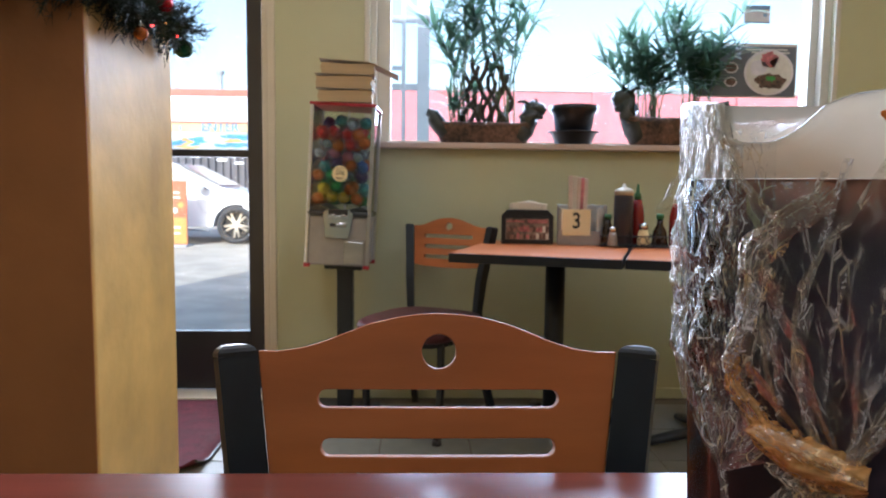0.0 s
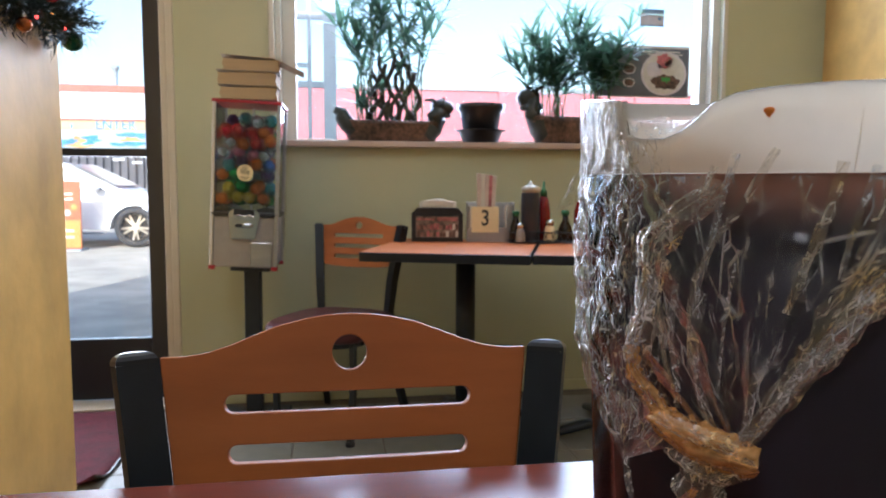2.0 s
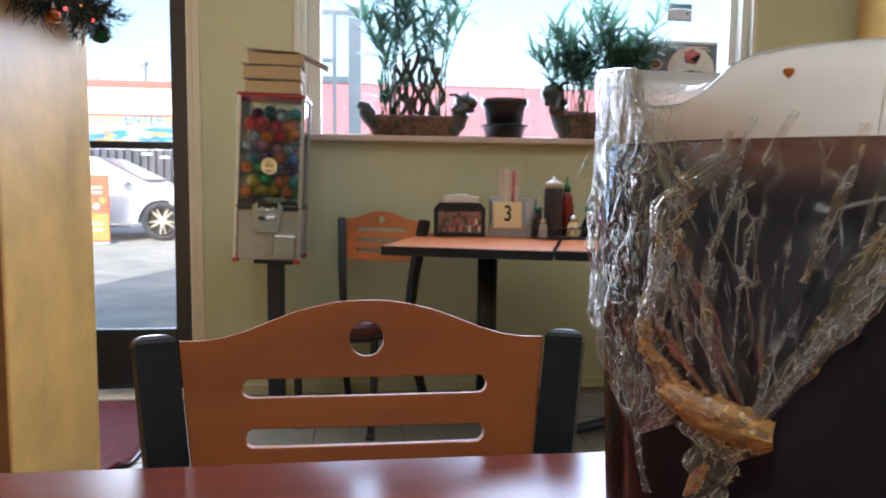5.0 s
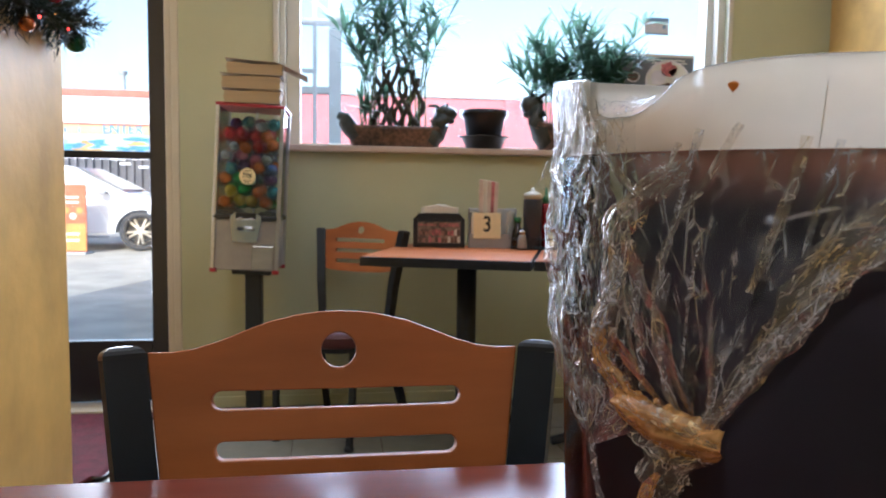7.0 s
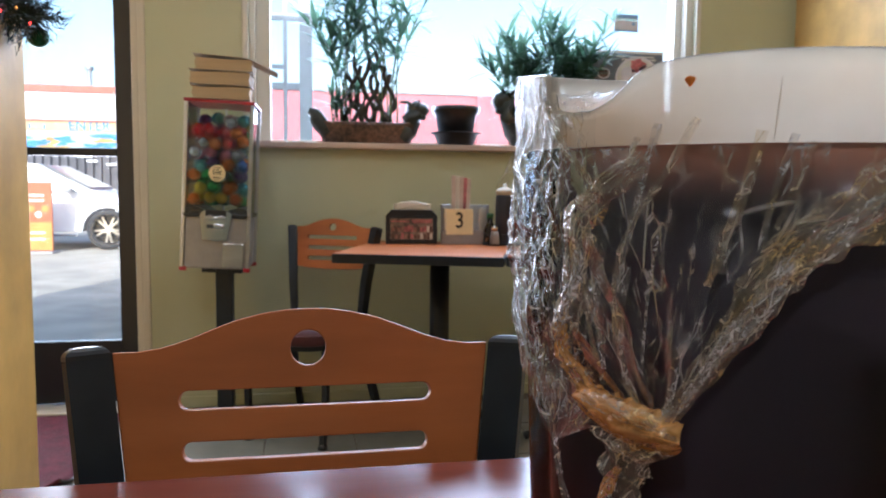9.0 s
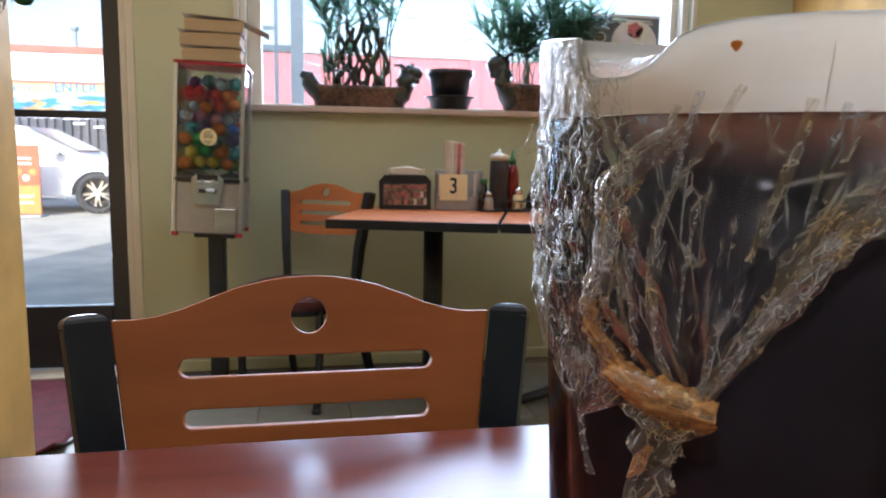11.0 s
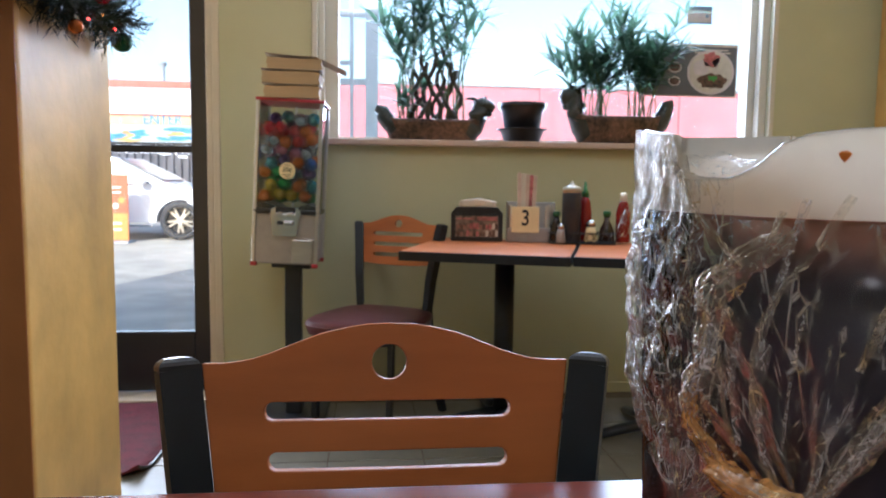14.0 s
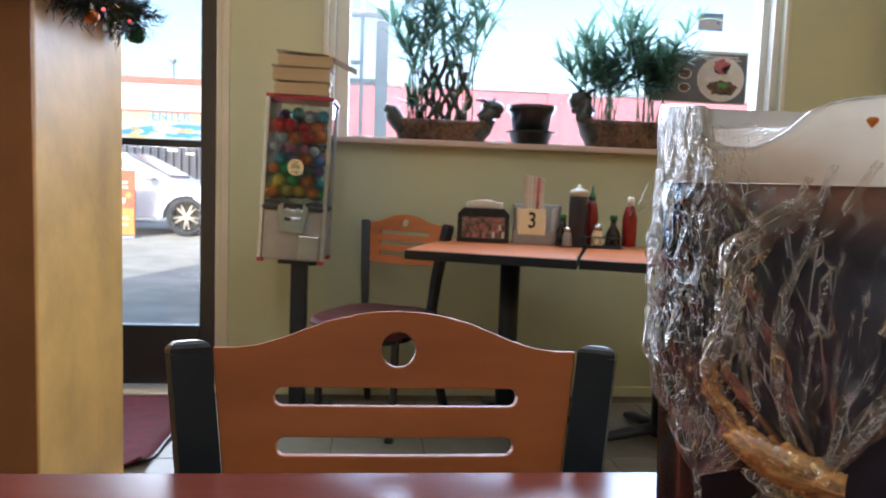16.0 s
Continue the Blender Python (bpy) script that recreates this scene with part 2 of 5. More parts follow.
# ---- street ----
structure("ground", boxed(-120, WALL + 0.16, -0.35, 120, 160, -0.08), M["asphalt"], "grey asphalt street and parking lot", "ground")


# ---- chairs ----
def chair_panel():
    top = [(-0.175, 0.050), (-0.155, 0.050), (-0.133, 0.053), (-0.110, 0.060), (-0.089, 0.0685), (-0.065, 0.0775), (-0.040, 0.0835), (-0.020, 0.0862), (0, 0.087)]
    top += [(-u, v) for u, v in top[-2::-1]]
    outline = top + [(0.154, -0.125), (0.10, -0.131), (0.0, -0.134), (-0.10, -0.131), (-0.154, -0.125)]

    def slot(half, v, r=0.0085):
        arc = [(half - r + r * math.cos(a), v + r * math.sin(a)) for a in (math.radians(d) for d in range(-90, 91, 22))]
        mid = [((half - r) * k / 4, v + r) for k in (3, 2, 1, 0, -1, -2, -3)]
        low = [((half - r) * k / 4, v - r) for k in (-3, -2, -1, 0, 1, 2, 3)]
        return arc + mid + [(-u, 2 * v - w) for u, w in arc] + low

    ring = [(0.0165 * math.cos(a), 0.050 + 0.0165 * math.sin(a)) for a in (2 * math.pi * k / 28 for k in range(28))]
    bm = prism(outline, [ring, slot(0.1165, 0.005), slot(0.1125, -0.041), slot(0.108, -0.087)], -0.007, 0.007)
    for v in bm.verts:
        v.co.y += 0.25 * (v.co.x ** 2 - 0.03)
    return bm


def dining_chair(m, label):
    c = thing("dining_chair", label, "chair", "dining chairs", m)
    bend = pose(0, 0, 0.78, -11.3, 0, 0)
    panel = part("backrest", chair_panel(), M["wood"], c, "honey-coloured plywood backrest with slots and a round hole")
    bev = panel.modifiers.new("bevel", "BEVEL")
    bev.width, bev.segments, bev.limit_method, bev.angle_limit = 0.0012, 2, "ANGLE", radians(50)
    panel.matrix_basis = bend
    for s in (-1, 1):
        bm = bmesh.new()
        pts = [(0.1985, 0.0105, 0.824), (0.1845, -0.010, 0.72), (0.171, -0.034, 0.60), (0.160, -0.045, 0.47), (0.170, -0.035, 0.30), (0.180, 0.005, 0.15), (0.192, 0.06, 0.0)]
        pts = [(s * x, y - 0.004, z) for x, y, z in pts]
        tube(bm, pts, [0.0255, 0.0255, 0.0245, 0.022, 0.0205, 0.020, 0.019], 4, 1.0, math.radians(45 + s * 24))
        part("leg", bm, M["black_paint"], c, "black steel back post running down as a rear leg")
        x, y, z = pts[0]
        cap = bmesh.new()
        tube(cap, [(x + s * k * 0.078, y + k * 0.19, z + k) for k in (0.0115, 0.0105, 0.0075, 0.004, 0.0)], [0.006, 0.0165, 0.0230, 0.0257, 0.0258], 4, 1.0, math.radians(45 + s * 24))
        part("post_cap", cap, M["plastic_black"], c, "domed black post cap")
        bm = bmesh.new()
        tube(bm, [(s * 0.165, -0.385, 0.432), (s * 0.168, -0.395, 0.2), (s * 0.160, -0.405, 0.004)], [0.016, 0.0155, 0.015], 4, 1.0, math.radians(45))
        part("leg", bm, M["black_paint"], c)
        part("foot_glide", lathe([(0.019, 0), (0.019, 0.012), (0.014, 0.02)], 12, None, (s * 0.160, -0.405, 0)), M["plastic_black"], c)
        bm = bmesh.new()
        tube(bm, [(s * 0.165, -0.05, 0.42), (s * 0.166, -0.38, 0.42)], 0.013, 4, 1.0, math.radians(45))
        part("seat_rail", bm, M["black_paint"], c)
    bm = bmesh.new()
    tube(bm, [(-0.165, -0.38, 0.42), (0.165, -0.38, 0.42)], 0.013, 4, 1.0, math.radians(45))
    part("seat_rail", bm, M["black_paint"], c)
    # cushion with rounded plan and edge
    bm = bmesh.new()
    rings = []
    plan = []
    for k in range(40):
        a = 2 * math.pi * k / 40
        cx, sy = math.cos(a), math.sin(a)
        plan.append((0.218 * math.copysign(abs(cx) ** 0.55, cx), -0.245 + 0.242 * math.copysign(abs(sy) ** 0.6, sy)))
    for f, z in ((0.90, 0.404), (0.96, 0.410), (1.0, 0.440), (0.985, 0.459), (0.93, 0.467), (0.75, 0.472), (0.4, 0.475), (0.05, 0.476)):
        rings.append([bm.verts.new((x * f, -0.245 + (y + 0.245) * f, z)) for x, y in plan])
    for a, b in zip(rings, rings[1:]):
        for i in range(40):
            bm.faces.new((a[i], a[(i + 1) % 40], b[(i + 1) % 40], b[i]))
    bm.faces.new(rings[0][::-1])
    bm.faces.new(rings[-1])
    pan = bmesh.new()
    low = [[pan.verts.new((x * f, -0.245 + (y + 0.245) * f, z)) for x, y in plan] for f, z in ((0.70, 0.378), (0.86, 0.384), (0.895, 0.4035))]
    for a, b in zip(low, low[1:]):
        for i in range(40):
            pan.faces.new((a[i], a[(i + 1) % 40], b[(i + 1) % 40], b[i]))
    pan.faces.new(low[0][::-1])
    pan.faces.new(low[-1])
    part("seat_pan", pan, M["plastic_black"], c, "black seat pan under the cushion")
    seat = part("seat", bm, M["vinyl"], c, "dark maroon vinyl seat cushion", True)
    pts = [(x * 1.0, -0.245 + (y + 0.245) * 1.0, 0.4475) for x, y in plan]
    bm = bmesh.new()
    tube(bm, pts + [pts[0]], 0.0032, 6)
    part("piping", bm, M["vinyl"], seat, "", True)
    return c


dining_chair(pose(0.332, 0.775, 0, 0, 0, 0), "black steel dining chair with honey plywood back at near table")
dining_chair(pose(0.440, 3.210, 0, 0, 0, -29) @ Matrix.Diagonal((1, 1, 0.98, 1)), "black steel dining chair with honey plywood back beside the far table")


# ---- tables ----
def cafe_table(m, w, d, top_material, label, legs):
    t = thing("cafe_table", label, "table", "cafe tables", m)
    bm = boxed(0.004, 0.004, 0.722, w - 0.004, d - 0.004, 0.750, 0.002, 1)
    part("tabletop", bm, top_material, t, "wood-grain laminate tabletop")
    # rounded edge band set round the top
    e = 0.006
    for x0, y0, x1, y1 in ((0, 0, w, e), (0, d - e, w, d), (0, e, e, d - e), (w - e, e, w, d - e)):
        part("edge_band", boxed(x0, y0, 0.715, x1, y1, 0.7485, 0.002, 2), M["edge"], t, "black rubber edge band")
    for lx, ly in legs:
        part("pedestal", lathe([(0.040, 0.03), (0.040, 0.70)], 20, None, (lx, ly, 0)), M["black_paint"], t, "black steel column", True)
        part("top_plate", boxed(lx - 0.14, ly - 0.14, 0.70, lx + 0.14, ly + 0.14, 0.715, 0.004), M["black_paint"], t)
        for k in range(4):
            a = math.pi / 4 + k * math.pi / 2 - 0.35
            bm = bmesh.new()
            tube(bm, [(lx + 0.03 * math.cos(a), ly + 0.03 * math.sin(a), 0.06), (lx + 0.15 * math.cos(a), ly + 0.15 * math.sin(a), 0.045),
                      (lx + 0.29 * math.cos(a), ly + 0.29 * math.sin(a), 0.02)], [0.032, 0.030, 0.022], 8, 0.7)
            part("base_foot", bm, M["black_paint"], t, "", True)
    return t


cafe_table(pose(-0.34, -0.08, 0), 1.22, 0.76, M["laminate"], "dark cherry laminate cafe table", [(0.02 + 0.55, 0.30)])
cafe_table(pose(0.416, 2.675, 0, 0, 0, -19), 0.61, 0.66, M["far_laminate"], "orange wood-grain cafe table with black edge by the window", [(0.325, 0.42)])
cafe_table(pose(1.005, 2.490, 0, 0, 0, -19), 0.66, 0.66, M["far_laminate"], "second orange cafe table pushed against the first", [(0.33, 0.42)])


# ---- window and door ----
win = structure("window_1", boxed(0.10, 3.345, 1.1555, 2.235, 3.555, 1.182, 0.004), M["sill"], "large fixed shop window with a wooden sill", "window")
for nm, bx, mt in (("frame_side", (0.086, 3.415, 1.1825, 0.112, 3.555, 2.499), "trim"), ("frame_side", (0.1125, 3.46, 1.1825, 0.174, 3.535, 2.475), "trim"),
                   ("frame_side", (2.114, 3.46, 1.1825, 2.150, 3.535, 2.475), "trim"), ("frame_side", (2.1505, 3.415, 1.1825, 2.189, 3.555, 2.499), "trim"),
                   ("frame_top", (0.113, 3.46, 2.4755, 2.15, 3.535, 2.499), "trim"), ("frame_bottom", (0.1745, 3.475, 1.1825, 2.1135, 3.53, 1.196), "trim")):
    part(nm, boxed(*bx, 0.003), M[mt], win)
pane = part("pane", boxed(0.1745, 3.500, 1.1965, 2.1135, 3.505, 2.475), M["pane"], win)
pane.visible_shadow = False
for x0, x1 in ((2.19, 2.215), (0.060, 0.0845)):
    part("casing", boxed(x0, 3.388, 1.155 if x0 > 1 else 1.183, x1, 3.3995, 2.56, 0.003), M["trim"], win)

door = structure("door_1", boxed(-0.483, 3.47, 0.02, -0.4005, 3.515, 2.11, 0.004), M["black_metal"], "black aluminium glazed entrance door, closed", "door")
for nm, bx in (("stile", (-1.36, 3.47, 0.02, -1.296, 3.515, 2.11)), ("bottom_rail", (-1.2955, 3.472, 0.02, -0.4835, 3.513, 0.296)),
               ("mid_rail", (-1.2955, 3.475, 1.108, -0.4835, 3.51, 1.143)), ("top_rail", (-1.2955, 3.472, 2.03, -0.4835, 3.513, 2.11))):
    part(nm, boxed(*bx, 0.004), M["black_metal"], door)
for z0, z1 in ((0.2965, 1.1075), (1.1435, 2.0295)):
    g = part("pane", boxed(-1.2955, 3.490, z0, -0.4835, 3.495, z1), M["pane"], door)
    g.visible_shadow = False
for nm, bx in (("jamb", (-0.400, 3.405, 0, -0.372, 3.555, 2.149)), ("jamb", (-0.3715, 3.392, 0, -0.3405, 3.555, 2.149)), ("jamb", (-1.4195, 3.405, 0, -1.3605, 3.555, 2.149)), ("head", (-1.36, 3.405, 2.111, -0.4005, 3.555, 2.149))):
    part(nm, boxed(*bx, 0.004), M["jamb"], door, "beige painted door jamb")
part("threshold", boxed(-1.36, 3.35, 0.0, -0.4005, 3.555, 0.012, 0.004), M["jamb"], door, "worn pale threshold")

# ---- gumball machine ----
gm = thing("capsule_machine", "capsule vending machine with red lid on a black post", "vending machine", m=pose(-0.0485, 3.125, 0, 0, 2.6, -2) @ Matrix.Diagonal((0.965, 1, 0.991, 1)))
for nm, bx in (("base_plate", (-0.13, -0.15, 0, 0.17, 0.15, 0.025)), ("post", (-0.005, -0.034, 0.0255, 0.063, 0.034, 0.66))):
    bm = boxed(*bx, 0.006)
    for v in bm.verts:
        v.co.x -= 0.0455 * (v.co.z - 0.5)
        v.co.z += 0.0455 * (v.co.x - 0.0) if nm == "base_plate" else 0.0
    part(nm, bm, M["black_paint"], gm, "black steel floor plate" if nm == "base_plate" else "square black steel post")
part("collar", boxed(-0.06, -0.07, 0.648, 0.10, 0.07, 0.668, 0.003), M["black_paint"], gm)
body = part("body", boxed(-0.124, -0.120, 0.669, 0.124, 0.120, 0.872, 0.006), M["grey_metal"], gm, "grey enamelled coin box")
part("belt", boxed(-0.134, -0.131, 0.872, 0.134, 0.131, 0.889, 0.003), M["plastic_black"], gm)
for s in (-1, 1):
    bm = bmesh.new()
    outl = [(s * 0.122, 0.8895), (s * 0.03, 0.8895), (s * 0.05, 0.902), (s * 0.085, 0.914), (s * 0.122, 0.902)]
    part("chute_wing", prism(outl if s < 0 else outl[::-1], [], -0.118, 0.10), M["plastic_black"], gm)
    for y in (-0.124, 0.124):
        part("corner_post", boxed(s * 0.127 - 0.007, y - 0.007, 0.668, s * 0.127 + 0.007, y + 0.007, 1.312, 0.002), M["steel"], gm, "bright steel corner strip")
        part("corner_cap", boxed(s * 0.124 - 0.013, y - 0.011, 0.660, s * 0.124 + 0.013, y + 0.011, 0.676, 0.003), M["red_metal"], gm, "red corner bracket")
part("lid", boxed(-0.137, -0.134, 1.312, 0.137, 0.134, 1.325, 0.004), M["red_metal"], gm, "dark red metal lid")
for bx in ((-0.1195, -0.124, 0.8895, 0.1195, -0.1215, 1.3115), (-0.1195, 0.1215, 0.8895, 0.1195, 0.124, 1.3115), (-0.127, -0.1165, 0.8895, -0.1245, 0.1165, 1.3115), (0.1245, -0.1165, 0.8895, 0.127, 0.1165, 1.3115)):
    g = part("panel", boxed(*bx), M["acrylic"], gm, "clear plastic side")
    g.visible_shadow = False
part("rod", lathe([(0.004, 0.89), (0.004, 1.311)], 8, None, (0.0, 0.06, 0)), M["steel"], gm)
plate = prism([(-0.062, 0.884), (-0.040, 0.902), (-0.040, 0.876), (0.040, 0.876), (0.040, 0.902), (0.062, 0.884), (0.046, 0.784), (-0.050, 0.784)], [], -0.138, -0.1205)
pl = part("coin_plate", plate, M["chrome"], gm, "chrome coin mechanism plate")
part("coin_back", boxed(-0.040, -0.136, 0.862, 0.040, -0.1325, 0.899), M["plastic_black"], pl)
part("coin_slot", boxed(-0.033, -0.143, 0.829, 0.033, -0.1385, 0.843, 0.002), M["ink"], pl)
part("handle", boxed(-0.006, -0.157, 0.829, 0.033, -0.1435, 0.845, 0.004), M["chrome"], pl, "turning handle")
for x in (-0.02, 0.022):
    part("lug", lathe([(0.0005, -0.004), (0.011, -0.003), (0.011, 0.004), (0.0005, 0.006)], 14, None, (x, -0.1385, 0.876)), M["chrome"], pl, "", True)
part("coin_ledge", boxed(-0.040, -0.141, 0.862, 0.040, -0.1365, 0.8735, 0.002), M["chrome"], pl)
fl = part("prize_flap", boxed(0.028, -0.131, 0.676, 0.112, -0.1205, 0.772, 0.005), M["steel"], gm, "hinged steel prize flap")
part("flap_rim", boxed(0.024, -0.126, 0.7725, 0.116, -0.1205, 0.779, 0.002), M["grey_metal"], fl)
stick = bmesh.new()
bmesh.ops.create_cone(stick, cap_ends=True, segments=28, radius1=0.0325, radius2=0.0325, depth=0.0006, matrix=pose(-0.002, -0.1246, 1.043, 90, 0, 0))
sk = part("price_sticker", stick, M["card"], gm, "round cream price sticker")
words("price", "50¢", 0.026, pose(-0.002, -0.1252, 1.047, 90, 0, 0), M["ink"], sk)
for z, w in ((1.064, 0.014), (1.026, 0.018), (1.019, 0.010)):
    part("print_bar", boxed(-0.002 - w, -0.1255, z - 0.0014, -0.002 + w, -0.1251, z + 0.0014), M["ink"], sk)

# capsules in the tank
CAPS = {}
tints = [("red", (0.72, 0.02, 0.03)), ("orange", (0.80, 0.20, 0.02)), ("yellow", (0.75, 0.52, 0.03)), ("green", (0.05, 0.55, 0.10)), ("blue", (0.05, 0.16, 0.42)),
         ("clear", (0.66, 0.74, 0.72)), ("pink", (0.70, 0.22, 0.30)), ("purple", (0.14, 0.06, 0.20)), ("teal", (0.08, 0.36, 0.36))]
for nm, col in tints:
    m1 = bpy.data.materials.new("capsule_" + nm)
    m1.use_nodes = True
    b1 = m1.node_tree.nodes["Principled BSDF"]
    b1.inputs["Base Color"].default_value = (*(0.85 * c for c in col), 1)
    b1.inputs["Roughness"].default_value = 0.12
    b1.inputs["Transmission Weight"].default_value = 0.6 if nm != "clear" else 0.9
    b1.inputs["Subsurface Weight"].default_value = 0.0
    half = mat("toy_" + nm, tuple(min(1, 0.25 + 0.6 * c) for c in col[::-1]), 0.4, vary=0.3, scale=60)
    bm = bmesh.new()
    bmesh.ops.create_uvsphere(bm, u_segments=16, v_segments=10, radius=0.0255)
    for f in bm.faces:
        f.material_index = 0
    ring = lathe([(0.0258, -0.0016), (0.0266, -0.0012), (0.0266, 0.0012), (0.0258, 0.0016)], 20, bm, cap=False)
    inner = bmesh.ops.create_icosphere(bm, subdivisions=1, radius=0.013)
    for v in inner["verts"]:
        v.co += Vector((0.002, 0.001, -0.006)) + 0.005 * noise.noise_vector(v.co * 90)
        for f in v.link_faces:
            f.material_index = 1
    me = bpy.data.meshes.new("capsule")
    bm.to_mesh(me)
    bm.free()
    me.materials.append(m1)
    me.materials.append(half)
    me.shade_smooth()
    CAPS[nm] = me
rng = random.Random(4)
zone = [["yellow", "orange", "green", "pink", "clear"], ["orange", "yellow", "green", "teal", "clear"], ["green", "orange", "clear", "teal", "purple"], ["blue", "purple", "orange", "clear", "teal", "pink"],
        ["clear", "pink", "blue", "teal", "purple"], ["pink", "clear", "orange", "green", "red"], ["red", "orange", "red", "red", "green", "yellow"], ["clear", "teal", "purple", "purple", "yellow"]]
for lz in range(8):
    for ix in range(4):
        for iy in range(4):
            if lz == 7 and rng.random() < 0.45:
                continue
            off = 0.012 if lz % 2 else -0.012
            x = -0.081 + ix * 0.054 + off + rng.uniform(-0.008, 0.008)
            y = -0.084 + iy * 0.054 - off * 0.6 + rng.uniform(-0.006, 0.006)
            z = 0.942 + lz * 0.0445 + rng.uniform(-0.010, 0.008)
            nm = rng.choice(zone[lz])
            if nm in ("yellow", "green") and lz > 4 and ix < 3:
                nm = "red" if lz == 6 else "clear"
            cp = new("toy_capsule", CAPS[nm])
            cp.matrix_basis = gm.matrix_basis @ Matrix.Translation((x, y, z)) @ pose(0, 0, 0, rng.uniform(0, 360), rng.uniform(0, 360), 0)
            tagged(cp, f"{'see-through' if nm == 'clear' else nm} plastic toy capsule piled in the vending machine", "toy capsule", "capsules in the machine")


# ---- books on the machine ----
def paperback(m, w, d, h, label, splay=False):
    b = thing("paperback_book", label, "book", "books on the machine", m)
    bm = boxed(-w / 2 + 0.002, -d / 2 + 0.002, 0.0012, w / 2 - 0.002, d / 2, h - 0.0012)
    bmesh.ops.subdivide_edges(bm, edges=bm.edges[:], cuts=5, use_grid_fill=True)
    for v in bm.verts:
        v.co.x += 0.0025 * math.sin(v.co.z * 190 + w * 90)
        v.co.z += 0.002 * math.sin(v.co.x * 25 + h * 400) * (v.co.z / h)
    part("page_block", bm, M["paper"], b, "yellowed page block")
    part("cover", boxed(-w / 2, -d / 2, 0, w / 2, d / 2 + 0.002, 0.001), M["cover"], b)
    bm = bmesh.new()
    n = 10
    rows = []
    for k in range(n + 1):
        x = -w / 2 - 0.006 + (w + (0.10 if splay else 0.008)) * k / n
        z = h + 0.0035 + 0.010 * (1 - k / n) ** 2 * (1.0 if splay else 0.4)
        if splay and x > w / 2 - 0.02:
            z -= (x - w / 2 + 0.02) * 0.42
        rows.append((bm.verts.new((x, -d / 2 - 0.006, z)), bm.verts.new((x, d / 2, z)), bm.verts.new((x, -d / 2 - 0.006, z + 0.0012)), bm.verts.new((x, d / 2, z + 0.0012))))
    for a, c in zip(rows, rows[1:]):
        bm.faces.new((a[0], c[0], c[1], a[1]))
        bm.faces.new((a[2], a[3], c[3], c[2]))
        bm.faces.new((a[0], a[2], c[2], c[0]))
        bm.faces.new((a[1], c[1], c[3], a[3]))
    bm.faces.new((rows[0][0], rows[0][1], rows[0][3], rows[0][2]))
    bm.faces.new((rows[-1][0], rows[-1][2], rows[-1][3], rows[-1][1]))
    part("front_cover", bm, M["cover"], b, "curled paper cover")
    return b


top0 = 1.3137
for k, (dx, w, h, rz) in enumerate(((0.000, 0.214, 0.047, 1), (0.000, 0.222, 0.049, -2), (0.010, 0.212, 0.043, 2))):
    paperback(pose(0.035 + dx - 0.024, 3.06, top0, 0, 0.6, rz), w, 0.15, h, "yellowed paperback book lying in a stack on the machine", k == 2)
    top0 += h + 0.0065

# ---- mat ----
bm = bmesh.new()
n, mrows = 24, []
for i in range(n + 1):
    row = []
    for j in range(n + 1):
        x, y = -1.50 + 1.062 * i / n, 2.50 + 0.83 * j / n
        x += 0.006 * noise.noise((x * 3, y * 6, 0))
        curl = max(0, (i - n + 3) / 3) * max(0, (4 - j) / 4)
        row.append((x - 0.02 * curl, y + 0.03 * curl, 0.009 + 0.035 * curl ** 2 + 0.003 * noise.noise((x * 5, y * 5, 3))))
    mrows.append(row)
up = [[bm.verts.new(p) for p in r] for r in mrows]
dn = [[bm.verts.new((p[0], p[1], max(0.0, p[2] - 0.009))) for p in r] for r in mrows]
for i in range(n):
    for j in range(n):
        bm.faces.new((up[i][j], up[i + 1][j], up[i + 1][j + 1], up[i][j + 1]))
        bm.faces.new((dn[i][j], dn[i][j + 1], dn[i + 1][j + 1], dn[i + 1][j]))
    bm.faces.new((up[i][0], dn[i][0], dn[i + 1][0], up[i + 1][0]))
    bm.faces.new((up[i][n], up[i + 1][n], dn[i + 1][n], dn[i][n]))
    bm.faces.new((up[0][i], up[0][i + 1], dn[0][i + 1], dn[0][i]))
    bm.faces.new((up[n][i], dn[n][i], dn[n][i + 1], up[n][i + 1]))
doormat = thing("doormat", "dark red carpet doormat with a curled corner at the door", "doormat")
part("carpet", bm, M["carpet"], doormat, "", True)
bm = bmesh.new()
tube(bm, [(p[0] + 0.004, p[1], 0.006 + 0.9 * max(0, p[2] - 0.012)) for p in mrows[n]], 0.0065, 6, 0.8)
part("rubber_edge", bm, M["plastic_black"], doormat, "black rubber edging")


# ---- on the sill ----
M["glaze"] = mat("brown_glazed_pottery", (0.16, 0.085, 0.05), 0.4, vary=0.5, scale=60, bump=1.0, bscale=70)
M["glaze_dark"] = mat("dark_green_glaze", (0.05, 0.055, 0.045), 0.3, vary=0.3, scale=40, bump=0.4, bscale=130)
M["stalk"] = mat("bamboo_stalk", (0.10, 0.15, 0.05), 0.4, vary=0.25, scale=30)
M["twig"] = mat("dark_twisted_stem", (0.06, 0.055, 0.04), 0.6, vary=0.3, scale=40, bump=0.3)
M["soil"] = mat("dark_soil", (0.04, 0.03, 0.022), 0.95, vary=0.4, scale=60, bump=0.8, bscale=90)


